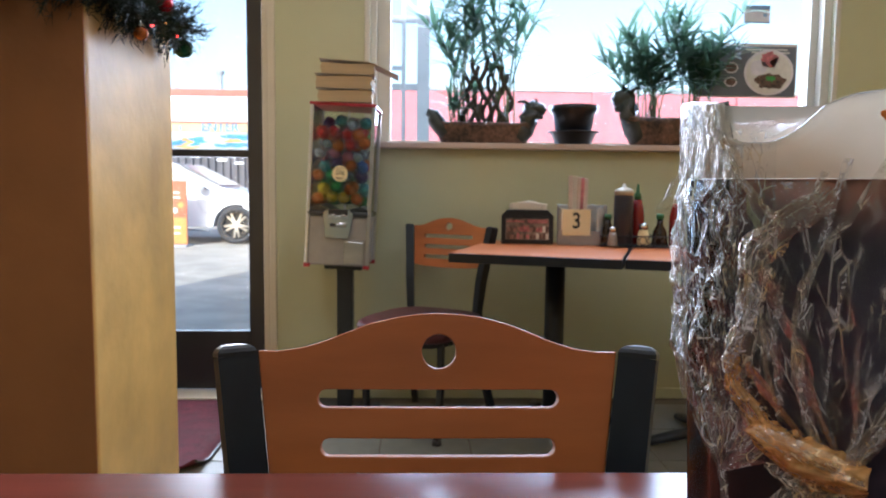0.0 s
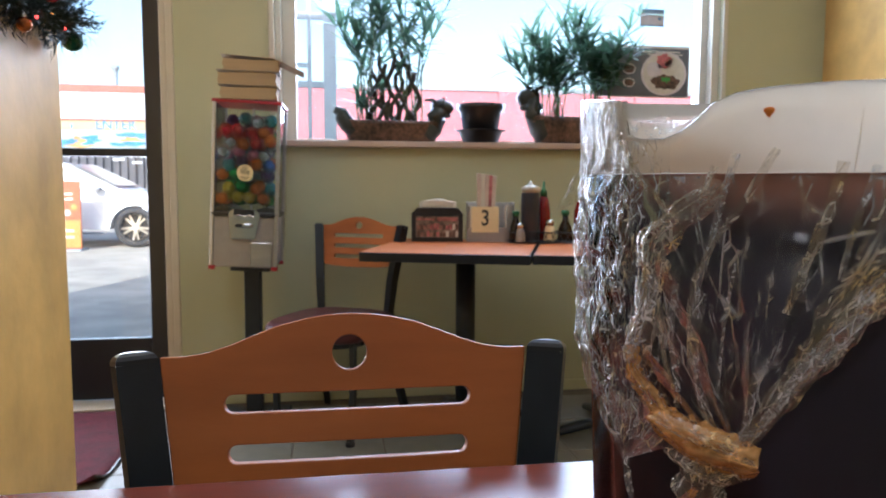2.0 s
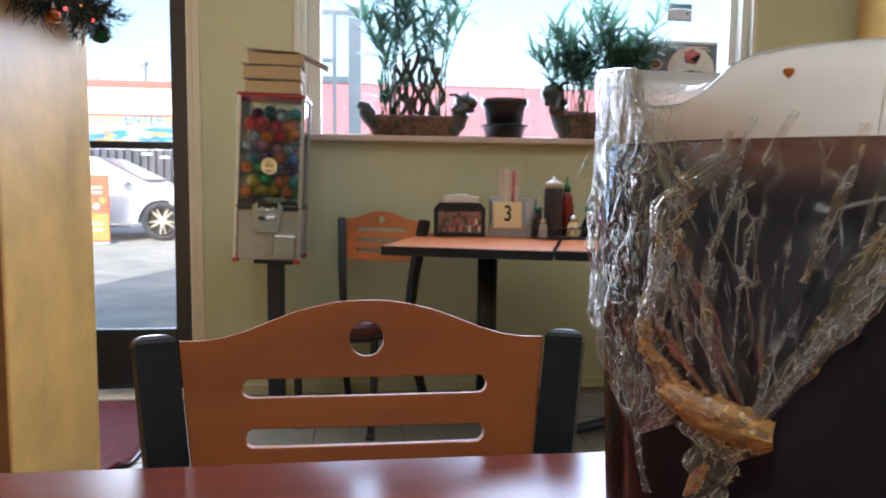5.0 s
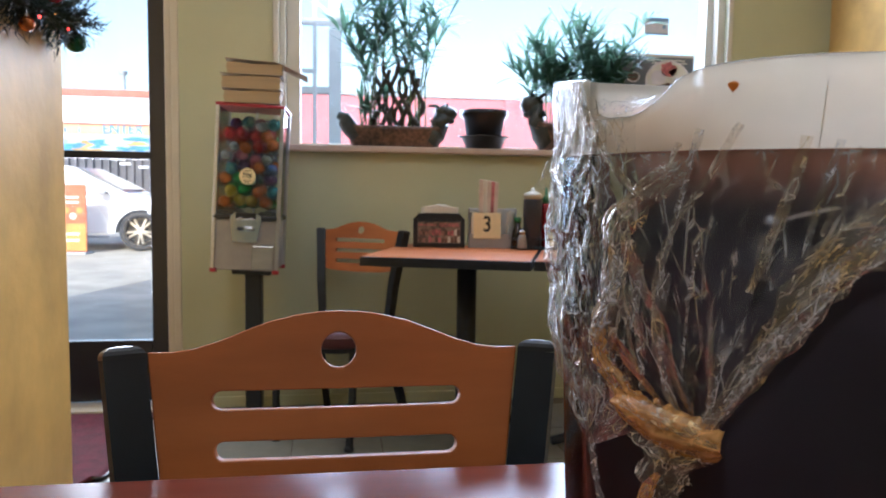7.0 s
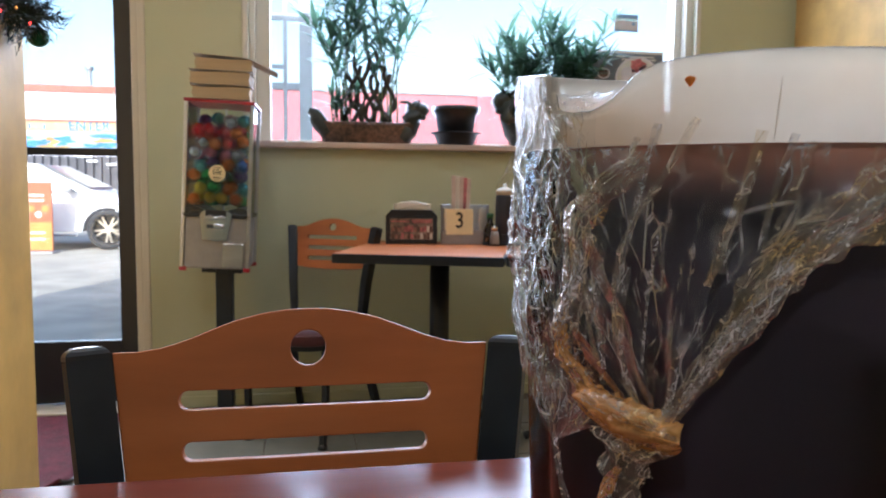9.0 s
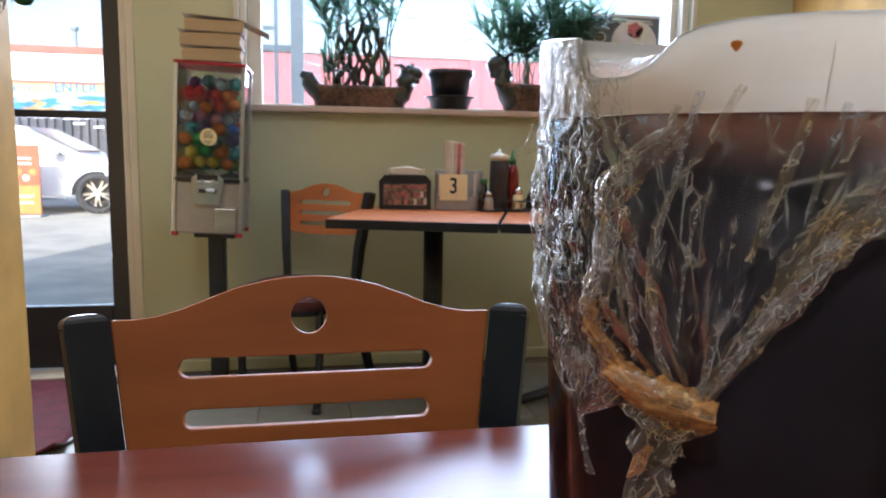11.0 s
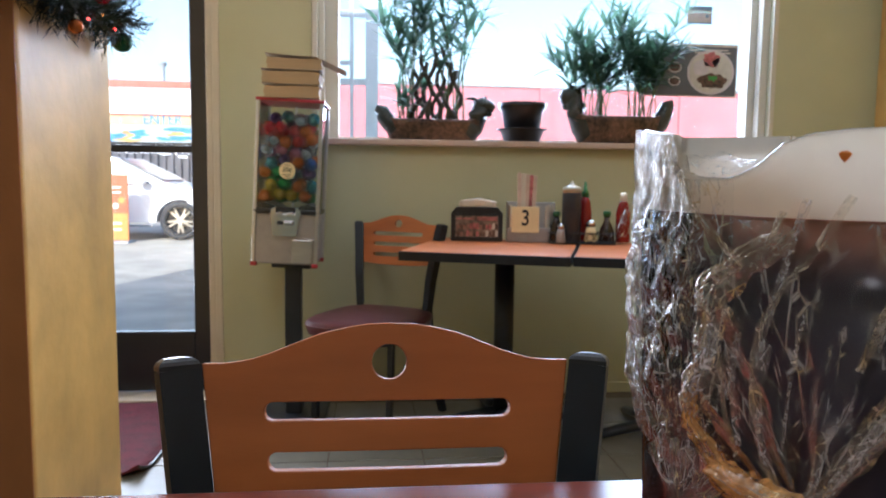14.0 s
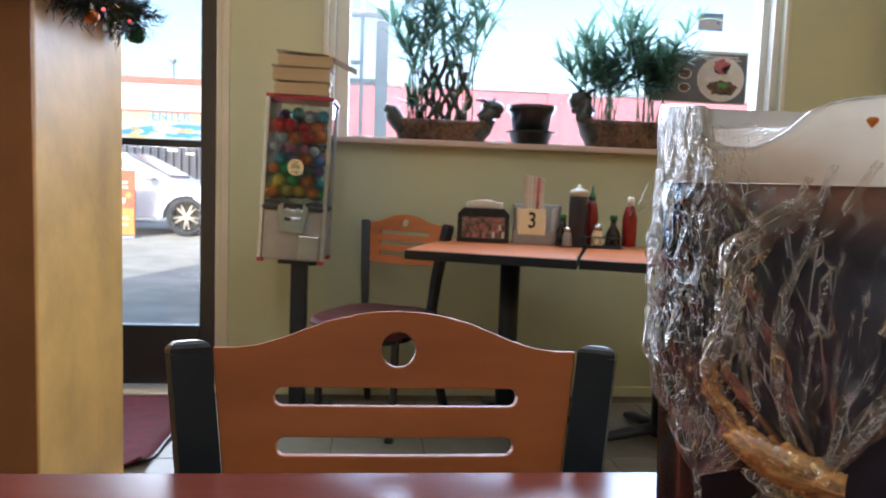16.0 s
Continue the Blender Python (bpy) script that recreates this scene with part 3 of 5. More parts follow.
def leaf_material():
    m = mat("bamboo_leaf", (0.05, 0.10, 0.065), 0.35, vary=0.3, scale=14)
    n, l = m.node_tree.nodes, m.node_tree.links
    tr = n.new("ShaderNodeBsdfTranslucent")
    tr.inputs[0].default_value = (0.12, 0.21, 0.13, 1)
    mx = n.new("ShaderNodeMixShader")
    mx.inputs[0].default_value = 0.45
    l.new(n["Principled BSDF"].outputs[0], mx.inputs[1])
    l.new(tr.outputs[0], mx.inputs[2])
    l.new(mx.outputs[0], n["Material Output"].inputs[0])
    return m


M["leaf"] = leaf_material()


def add_leaf(bm, base, heading, lift, length, width, droop):
    """A folded, tapering, arched blade."""
    p, d = Vector(base), Vector((math.cos(heading) * math.cos(lift), math.sin(heading) * math.cos(lift), math.sin(lift)))
    side = Vector((-math.sin(heading), math.cos(heading), 0))
    last = None
    n = 6
    for k in range(n + 1):
        f = k / n
        w = width * (math.sin(math.pi * min(1, 0.12 + f * 0.88)) ** 0.8) * (1 if k < n else 0.02)
        up = side.cross(d).normalized() * w * 0.25
        row = [bm.verts.new(p - side * w + up), bm.verts.new(p), bm.verts.new(p + side * w + up)]
        if last:
            bm.faces.new((last[0], last[1], row[1], row[0]))
            bm.faces.new((last[1], last[2], row[2], row[1]))
        last = row
        p = p + d * (length / n)
        d = (d + Vector((0, 0, -droop / n))).normalized()


def lucky_bamboo(m, clusters, label, seed):
    rg = random.Random(seed)
    t = thing("bamboo_plant", label, "plant", "plants on the sill", m)
    fol = bmesh.new()
    for cx, cy, spread, h0, h1, count, tall in clusters:
        for k in range(count):
            bx, by = cx + rg.gauss(0, spread * 0.45), cy + rg.gauss(0, 0.012)
            h = rg.uniform(h0, h1)
            lean, ly = rg.gauss(0, 0.07), rg.gauss(0, 0.02)
            pts, n = [], 9
            for i in range(n + 1):
                f = i / n
                pts.append((bx + lean * f * f * 1.6 + 0.004 * math.sin(9 * f + k), by + ly * f, f * h))
            st = bmesh.new()
            tube(st, pts, [0.0034 + (0.0009 if i % 2 else 0) - 0.0016 * i / n for i in range(n + 1)], 6)
            part("stalk", st, M["stalk"], t, "", True)
            for i in range(tall):
                f = rg.uniform(0.50, 1.0) if tall > 9 else rg.uniform(0.40, 1.0)
                q = pts[min(n, int(f * n))]
                add_leaf(fol, q, rg.uniform(0, 2 * math.pi), rg.uniform(0.1, 1.25), rg.uniform(0.095, 0.185), rg.uniform(0.0075, 0.0130), rg.uniform(0.2, 1.2))
    part("foliage", fol, M["leaf"], t, "narrow pointed green leaves", True)
    return t


def dragon_planter(m, label):
    """A boat-shaped planter: scaled bowl, curled tail at one end, horned head at the other."""
    t = thing("dragon_planter", label, "planter", "boat planters", m)
    bm = bmesh.new()
    rings = []
    for rx, ry, z in ((0.190, 0.048, 0.0), (0.198, 0.054, 0.008), (0.214, 0.062, 0.044), (0.222, 0.068, 0.080), (0.224, 0.070, 0.096), (0.216, 0.063, 0.099), (0.200, 0.054, 0.085), (0.19, 0.047, 0.07)):
        ring = []
        for k in range(48):
            a = 2 * math.pi * k / 48
            r = 1 + 0.012 * math.sin(a * 16 + z * 260)
            lift = 0.012 * abs(math.cos(a)) ** 6 if z > 0.06 else 0
            ring.append(bm.verts.new((rx * r * math.cos(a), ry * r * math.sin(a), z + lift)))
        rings.append(ring)
    for a, b in zip(rings, rings[1:]):
        for i in range(48):
            bm.faces.new((a[i], a[(i + 1) % 48], b[(i + 1) % 48], b[i]))
    bm.faces.new(rings[0][::-1])
    bm.faces.new(rings[-1])
    part("bowl", bm, M["glaze"], t, "scaly brown glazed bowl", True)
    bm = bmesh.new()
    bmesh.ops.create_icosphere(bm, subdivisions=2, radius=1, matrix=Matrix.Translation((0, 0, 0.076)) @ Matrix.Diagonal((0.19, 0.047, 0.012, 1)))
    part("soil", bm, M["soil"], t)
    bm = bmesh.new()
    tube(bm, [(-0.170, 0, 0.05), (-0.205, 0, 0.085), (-0.225, 0, 0.115), (-0.235, 0, 0.135), (-0.250, 0, 0.142), (-0.262, 0, 0.128)], [0.040, 0.040, 0.038, 0.034, 0.026, 0.010], 10)
    part("tail", bm, M["glaze_dark"], t, "dark curled tail", True)
    bm = bmesh.new()
    tube(bm, [(0.150, 0, 0.03), (0.185, 0, 0.07), (0.205, 0, 0.115), (0.215, 0, 0.150), (0.235, 0, 0.165)], [0.046, 0.050, 0.050, 0.046, 0.034], 10)
    for v in bm.verts:
        v.co += 0.006 * noise.noise_vector(v.co * 55)
    neck = part("neck", bm, M["glaze_dark"], t, "dark scaled neck", True)
    bm = bmesh.new()
    tube(bm, [(0.188, 0, 0.160), (0.225, 0, 0.172), (0.262, 0, 0.164), (0.278, 0, 0.152)], [0.030, 0.040, 0.030, 0.018], 10)
    tube(bm, [(0.215, 0, 0.140), (0.250, 0, 0.134), (0.270, 0, 0.128)], [0.022, 0.016, 0.008], 8)
    for sy in (-0.014, 0.014):
        tube(bm, [(0.205, sy, 0.185), (0.180, sy * 1.5, 0.205), (0.150, sy * 1.8, 0.200)], [0.009, 0.007, 0.002], 6)
        tube(bm, [(0.232, sy, 0.188), (0.240, sy * 1.3, 0.206), (0.232, sy * 1.5, 0.216)], [0.008, 0.006, 0.002], 6)
    for v in bm.verts:
        v.co += 0.004 * noise.noise_vector(v.co * 70)
    part("head", bm, M["glaze_dark"], neck, "", True)
    return t


dragon_planter(pose(0.603, 3.435, 1.182) @ Matrix.Diagonal((1, 1, 0.96, 1)), "brown glazed boat-shaped planter with dark animal head on the sill")
dragon_planter(pose(1.475, 3.435, 1.182, 0, 0, 180) @ Matrix.Diagonal((1, 1, 1.28, 1)), "brown glazed boat-shaped planter turned the other way on the sill")
lucky_bamboo(pose(0.60, 3.435, 1.262), [(-0.085, 0.0, 0.06, 0.42, 0.80, 11, 17), (0.090, 0.0, 0.06, 0.42, 0.80, 11, 17)], "tall lucky bamboo with many narrow leaves in the boat planter", 11)
lucky_bamboo(pose(0.50, 3.43, 1.262), [(-0.045, 0, 0.015, 0.10, 0.20, 3, 8)], "small young bamboo sprouting at the planter's rim", 5)
lucky_bamboo(pose(1.36, 3.435, 1.285), [(0.0, 0.0, 0.095, 0.24, 0.50, 17, 20)], "bushy lucky bamboo with dense leaves in the boat planter", 21)
lucky_bamboo(pose(1.60, 3.435, 1.285), [(0.0, 0.0, 0.085, 0.30, 0.60, 14, 20)], "bushy lucky bamboo with long leaves in the boat planter", 33)

braid = thing("twisted_stem", "dark braided bamboo stem crossed into a lattice in the planter", "plant", m=pose(0.615, 3.435, 1.233))
for k in range(10):
    bm = bmesh.new()
    s = 1 if k % 2 else -1
    tube(bm, [(-0.085 + 0.019 * k + s * 0.034 * math.sin(2.3 * i / 8 * math.pi + k * 0.5) * (1 - 0.25 * i / 8), 0.012 * math.cos(i + k), 0.37 * i / 8 * (0.72 + 0.09 * (k % 4))) for i in range(9)], [0.0130 - 0.0004 * i for i in range(9)], 7)
    part("stem", bm, M["twig"], braid, "", True)

pot = thing("flower_pot", "black plastic flower pot standing in a deep saucer", "flower pot", m=pose(1.016, 3.435, 1.182))
part("saucer", lathe([(0.078, 0), (0.082, 0.003), (0.102, 0.052), (0.119, 0.056), (0.119, 0.060), (0.100, 0.060), (0.080, 0.008)], 32), M["plastic_black"], pot, "", True)
part("pot_body", lathe([(0.074, 0.010), (0.095, 0.140), (0.109, 0.155), (0.111, 0.178), (0.106, 0.178), (0.100, 0.160)], 32), M["plastic_black"], pot, "", True)
bm = bmesh.new()
for k in range(16):
    rg = random.Random(k)
    add_leaf(bm, (rg.uniform(-0.05, 0.05), rg.uniform(-0.04, 0.04), 0.168), rg.uniform(0, 6.28), 1.0, rg.uniform(0.02, 0.035), 0.003, 0.3)
tagged(part("sprouts", bm, M["leaf"], pot), kind="stuff")
part("soil", lathe([(0.098, 0.162), (0.05, 0.168), (0.002, 0.170)], 24), M["soil"], pot, "", True)

# ---- stuck on the glass ----
M["poster_black"] = mat("printed_black", (0.13, 0.14, 0.16), 0.4, vary=0.2, scale=6)
M["plate_white"] = mat("printed_plate", (0.62, 0.56, 0.56), 0.5, vary=0.1, scale=30)
M["print_red"] = mat("printed_red", (0.55, 0.16, 0.16), 0.5, vary=0.4, scale=60)
M["print_brown"] = mat("printed_brown", (0.14, 0.075, 0.05), 0.5, vary=0.6, scale=90)
M["print_pale"] = mat("printed_pale", (0.60, 0.56, 0.47), 0.5, vary=0.1, scale=50)
M["print_blue"] = mat("printed_blue", (0.22, 0.32, 0.45), 0.5, vary=0.1, scale=20)


def disc(x, z, rx, rz, y, wob=0.0, seed=0):
    bm = bmesh.new()
    vs = []
    for k in range(36):
        a = 2 * math.pi * k / 36
        w = 1 + wob * noise.noise((math.cos(a) * 2, math.sin(a) * 2, seed))
        vs.append((x + rx * w * math.cos(a), z + rz * w * math.sin(a)))
    return prism(vs, [], y, y + 0.0006)


po = thing("food_poster", "black menu poster of a plated meal taped to the window", "poster", m=pose(0, 3.490, 0))
part("sheet", boxed(1.60, 0.006, 1.424, 2.072, 0.008, 1.655), M["poster_black"], po)
part("white_border", boxed(1.595, 0.0082, 1.418, 2.078, 0.0092, 1.668), M["napkin"], po)
part("printed_plate", disc(1.945, 1.535, 0.118, 0.106, 0.0050), M["plate_white"], po)
part("printed_rim", disc(1.945, 1.535, 0.108, 0.097, 0.0042), M["print_pale"], po)
part("printed_rice", disc(1.895, 1.555, 0.040, 0.036, 0.0034, 0.2, 2), M["plate_white"], po)
part("printed_sauce", disc(1.945, 1.596, 0.040, 0.034, 0.0034, 0.5, 3), M["print_red"], po)
part("printed_meat", disc(1.952, 1.496, 0.075, 0.036, 0.0034, 0.5, 4), M["print_brown"], po)
part("printed_salad", disc(1.990, 1.575, 0.040, 0.036, 0.0034, 0.4, 6), M["print_pale"], po)
part("printed_garnish", disc(1.955, 1.508, 0.022, 0.012, 0.0026, 0.8, 7), M["green_plastic"], po)
for z, r in ((1.490, 0.030), (1.555, 0.034)):
    part("printed_bowl", disc(1.765, z, r, r * 0.75, 0.0050), M["plate_white"], po)
    part("printed_soup", disc(1.765, z, r * 0.8, r * 0.58, 0.0042), M["print_brown"], po)
for z, x0, x1 in ((1.640, 1.83, 2.03), (1.627, 1.86, 2.04)):
    part("print_bar", boxed(x0, 0.0052, z - 0.003, x1, 0.0058, z + 0.003), M["print_pale"], po)
st = thing("window_sticker", "small pale blue card sticker on the window glass", "sticker", m=pose(0, 3.492, 0))
part("card", boxed(1.815, 0.004, 1.760, 1.938, 0.006, 1.842), M["plate_white"], st)
part("stripe", boxed(1.815, 0.0032, 1.824, 1.938, 0.0038, 1.842), M["print_blue"], st)
part("stripe", boxed(1.815, 0.0032, 1.760, 1.938, 0.0038, 1.768), M["print_blue"], st)
part("mark", disc(1.915, 1.798, 0.010, 0.009, 0.0032), M["print_blue"], st)

# ---- on the far table ----
M["print_ground"] = mat("printed_brown_ground", (0.26, 0.19, 0.14), 0.4, vary=0.5, scale=60)
nd = thing("napkin_dispenser", "black napkin dispenser with a picture panel and napkins on top", "napkin dispenser", m=pose(0.768, 3.135, 0.7502, 0, 0, -9))
part("housing", prism([(-0.108, 0.0), (0.108, 0.0), (0.108, 0.118), (0.085, 0.142), (-0.085, 0.142), (-0.108, 0.118)], [], -0.045, 0.06), M["plastic_black"], nd)
fr = part("display_frame", prism([(-0.100, 0.010), (0.100, 0.010), (0.100, 0.116), (-0.100, 0.116)], [[(-0.090, 0.018), (-0.090, 0.108), (0.090, 0.108), (0.090, 0.018)]], -0.051, -0.0455), M["black_paint"], nd)
part("picture", boxed(-0.0895, -0.0485, 0.0185, 0.0895, -0.0462, 0.1075), M["print_ground"], nd, "printed picture insert")
rg = random.Random(8)
M["print_mix"] = mat("printed_specks", (0.45, 0.22, 0.16), 0.5, vary=0.6, scale=70)
for r in range(2):
    for k in range(13):
        x = -0.083 + k * 0.0134
        hgt = rg.uniform(0.016, 0.027)
        part("printed_figure", boxed(x, -0.0492, 0.021 + r * 0.030, x + 0.0105, -0.0487, 0.021 + r * 0.030 + hgt), rg.choice([M["print_mix"], M["print_brown"], M["print_pale"], M["print_brown"], M["print_red"]]), nd)
for x0, x1, z in ((-0.085, -0.01, 0.092), (0.0, 0.085, 0.096), (0.0, 0.085, 0.088)):
    part("print_bar", boxed(x0, -0.0492, z, x1, -0.0487, z + 0.005), rg.choice([M["print_red"], M["print_blue"]]), nd)
bm = boxed(-0.075, -0.03, 0.1425, 0.078, 0.045, 0.172)
bmesh.ops.subdivide_edges(bm, edges=bm.edges[:], cuts=7, use_grid_fill=True)
for v in bm.verts:
    f = (v.co.z - 0.1425) / 0.03
    v.co += Vector((0.010 * f * noise.noise((v.co.y * 30, 1, v.co.z * 60)), 0, f * (-0.010 + 0.014 * math.cos(v.co.x * 18) + 0.006 * noise.noise((v.co.x * 30, v.co.y * 30, 0)))))
part("napkin_stack", bm, M["napkin"], nd, "white paper napkins", True)

mc = thing("table_caddy", "grey table caddy with number card, chopsticks and paper sleeves", "caddy", m=pose(0.985, 3.085, 0.7502, 0, 0, -9))
for bx in ((-0.098, 0.050, 0, 0.102, 0.054, 0.165), (-0.098, -0.035, 0, -0.0945, 0.0495, 0.165), (0.0985, -0.035, 0, 0.102, 0.0495, 0.165), (-0.094, -0.035, 0, 0.098, -0.0315, 0.060), (-0.094, -0.031, 0, 0.098, 0.0495, 0.004)):
    part("panel", boxed(*bx, 0.0012, 1), M["steel"] if bx[1] > 0.04 else M["grey_metal"], mc)
cd = part("number_card", boxed(-0.078, -0.0405, 0.040, 0.036, -0.0365, 0.148, 0.0015), M["card"], mc, "cream card with a black number")
words("number", "3", 0.092, pose(-0.021, -0.0411, 0.098, 90, 0, 0) @ Matrix.Diagonal((0.82, 1, 1, 1)), M["ink"], cd)
for k in range(7):
    bm = bmesh.new()
    tube(bm, [(0.066 + 0.004 * k, -0.025 + 0.009 * k, 0.005), (0.064 + 0.0065 * k, -0.025 + 0.009 * k, 0.15 + 0.004 * (k % 3))], 0.0042, 6)
    part("paper_sleeve", bm, M["napkin"], mc)
for k in range(3):
    bm = bmesh.new()
    tube(bm, [(-0.080 - 0.003 * k, -0.028 + 0.02 * k, 0.005), (-0.083 - 0.002 * k, -0.028 + 0.02 * k, 0.150)], 0.0055, 6)
    part("paper_sleeve", bm, M["napkin"], mc)
M["print_pink"] = mat("pink_paper", (0.62, 0.48, 0.38), 0.7, vary=0.15, scale=30)
for k, (x, tilt, mt) in enumerate(((-0.043, -1, "print_pink"), (-0.028, 0, "napkin"), (-0.015, 2, "print_pink"), (-0.004, 3, "print_red"), (0.009, 4, "print_pink"))):
    c = boxed(-0.0085, -0.010, 0, 0.0085, 0.010, 0.283 - 0.003 * k, 0.002, 1)
    o = part("chopstick_packet", c, M[mt], mc, "upright paper chopstick packet")
    o.matrix_basis = pose(x, 0.022, 0.005, 0, tilt * 0.6, 0)

tray = thing("condiment_tray", "black wire condiment tray on the table", "tray", m=pose(1.185, 3.00, 0.7502, 0, 0, -12))
part("tray_floor", boxed(-0.135, -0.055, 0.002, 0.135, 0.055, 0.006, 0.001, 1), M["black_paint"], tray)
for z in (0.010, 0.045):
    bm = bmesh.new()
    loop = [(0.135 * math.copysign(abs(math.cos(a)) ** 0.4, math.cos(a)), 0.055 * math.copysign(abs(math.sin(a)) ** 0.4, math.sin(a)), z) for a in (2 * math.pi * k / 40 for k in range(41))]
    tube(bm, loop, 0.0028, 6)
    part("wire_rim", bm, M["black_paint"], tray)
for k in range(9):
    bm = bmesh.new()
    cx = -0.12 + 0.03 * k
    tube(bm, [(cx + 0.013 * math.cos(a), -0.055, 0.028 + 0.016 * math.sin(a)) for a in (2 * math.pi * i / 12 for i in range(13))], 0.0016, 5)
    part("wire_curl", bm, M["black_paint"], tray)


def bottle(name, x, y, label, profile, material, cap, cap_material, seg=24):
    b = thing(name, label, "bottle", "condiments on the tray", pose(x, y, 0.7565))
    part("body", lathe(profile, seg), material, b, "", True)
    part("cap", lathe(cap, seg), cap_material, b, "", True)
    return b


M["green_cap"] = mat("dark_green_plastic", (0.02, 0.12, 0.03), 0.35)
M["nozzle"] = mat("dusty_white_plastic", (0.44, 0.39, 0.28), 0.45, vary=0.08)
M["sauce_navy"] = mat("dark_bottle", (0.030, 0.031, 0.042), 0.35, vary=0.2, scale=20)
bottle("squeeze_bottle", 1.137, 2.995, "dark sauce squeeze bottle with a white nozzle cap", [(0.036, 0), (0.039, 0.004), (0.039, 0.160), (0.038, 0.195), (0.036, 0.202)], M["sauce_navy"],
       [(0.038, 0.2025), (0.038, 0.220), (0.032, 0.226), (0.022, 0.230), (0.010, 0.234), (0.005, 0.249), (0.002, 0.250)], M["nozzle"])
bottle("chilli_bottle", 1.203, 3.025, "red chilli sauce bottle with a green cap", [(0.026, 0), (0.028, 0.004), (0.028, 0.12), (0.022, 0.165), (0.014, 0.185)], M["sauce_red"],
       [(0.015, 0.1855), (0.015, 0.206), (0.008, 0.214), (0.004, 0.248), (0.001, 0.250)], M["green_cap"])
bottle("soy_bottle", 1.078, 3.005, "small dark soy sauce bottle with green cap", [(0.024, 0), (0.026, 0.004), (0.024, 0.06), (0.013, 0.085), (0.011, 0.105)], M["sauce_dark"],
       [(0.013, 0.1055), (0.015, 0.112), (0.014, 0.125)], M["green_cap"])
bottle("soy_bottle", 1.290, 3.00, "small dark soy sauce bottle with green cap", [(0.030, 0), (0.033, 0.004), (0.028, 0.055), (0.013, 0.085), (0.012, 0.105)], M["sauce_dark"],
       [(0.014, 0.1055), (0.017, 0.115), (0.016, 0.128)], M["green_cap"])
bottle("ketchup_bottle", 1.358, 3.00, "dark red sauce bottle standing by the tray", [(0.027, 0), (0.030, 0.004), (0.030, 0.12), (0.020, 0.16), (0.013, 0.17)], M["sauce_red"],
       [(0.015, 0.1705), (0.014, 0.20), (0.006, 0.205)], M["white_plastic"])
bottle("pepper_shaker", 1.212, 2.965, "glass shaker of pale seasoning with a steel top", [(0.024, 0), (0.026, 0.004), (0.021, 0.045), (0.017, 0.065)], M["card"],
       [(0.018, 0.0655), (0.018, 0.082), (0.012, 0.090), (0.004, 0.092)], M["chrome"])
bottle("salt_shaker", 1.088, 2.965, "small glass shaker with a steel top", [(0.020, 0), (0.021, 0.003), (0.017, 0.04), (0.014, 0.055)], M["grey_metal"],
       [(0.015, 0.0555), (0.015, 0.070), (0.009, 0.077), (0.003, 0.078)], M["chrome"])

# ---- ceiling lights over the room ----
M["lamp"] = glow("warm_diffuser", (1.0, 0.93, 0.80), 3.7)
for x, y in ((-0.25, 1.25), (1.65, 1.25)):
    cl = thing("ceiling_light", "square warm ceiling light panel", "ceiling light", "ceiling lights", pose(x, y, TOP))
    part("frame", prism([(-0.31, -0.31), (0.31, -0.31), (0.31, 0.31), (-0.31, 0.31)], [[(-0.29, -0.29), (-0.29, 0.29), (0.29, 0.29), (0.29, -0.29)]], -0.03, -0.002), M["trim"], cl).matrix_basis = pose(0, 0, -0.032, 90, 0, 0)
    part("diffuser", boxed(-0.288, -0.288, -0.020, 0.288, 0.288, -0.004), M["lamp"], cl)


# small warm downlights over the near tables
M["bulb"] = glow("warm_downlight", (1.0, 0.90, 0.74), 72)
for x, y in ((1.3, -0.7), (-0.3, -0.7)):
    dl = thing("downlight", "small round warm downlight in the ceiling", "ceiling light", "downlights", pose(x, y, TOP))
    part("bezel", lathe([(0.110, -0.001), (0.112, -0.012), (0.098, -0.016), (0.086, -0.010)], 40, cap=False), M["trim"], dl, "", True)
    part("diffuser", lathe([(0.0005, -0.016), (0.060, -0.015), (0.0855, -0.009), (0.0855, -0.004)], 40), M["bulb"], dl, "", True)


# ---- pitcher of dark drink ----
PX, PY, PZ = 0.489, 0.330, 0.7502


def pit_r(z):
    return 0.070 + 0.010 * (z - 0.75) / 0.25


def pit(theta, z, out=0.0):
    r = pit_r(z) + out
    return Vector((PX + r * math.cos(theta), PY + r * math.sin(theta), z))


def rim_height(deg):
    """Height of the lip round the pitcher: it dips beside the spout."""
    knots = [(0, 1.018), (150, 1.018), (166, 1.0225), (189.5, 1.0185), (191.5, 1.0075), (197, 1.0052), (204, 1.0050), (208, 1.0065), (212, 1.0098), (216, 1.0145), (221, 1.0169), (228, 1.0178), (240, 1.0183), (360, 1.018)]
    d = deg % 360
    for (a, u), (b, v) in zip(knots, knots[1:]):
        if a <= d <= b:
            f = (d - a) / (b - a)
            return u + (v - u) * f
    return 1.018


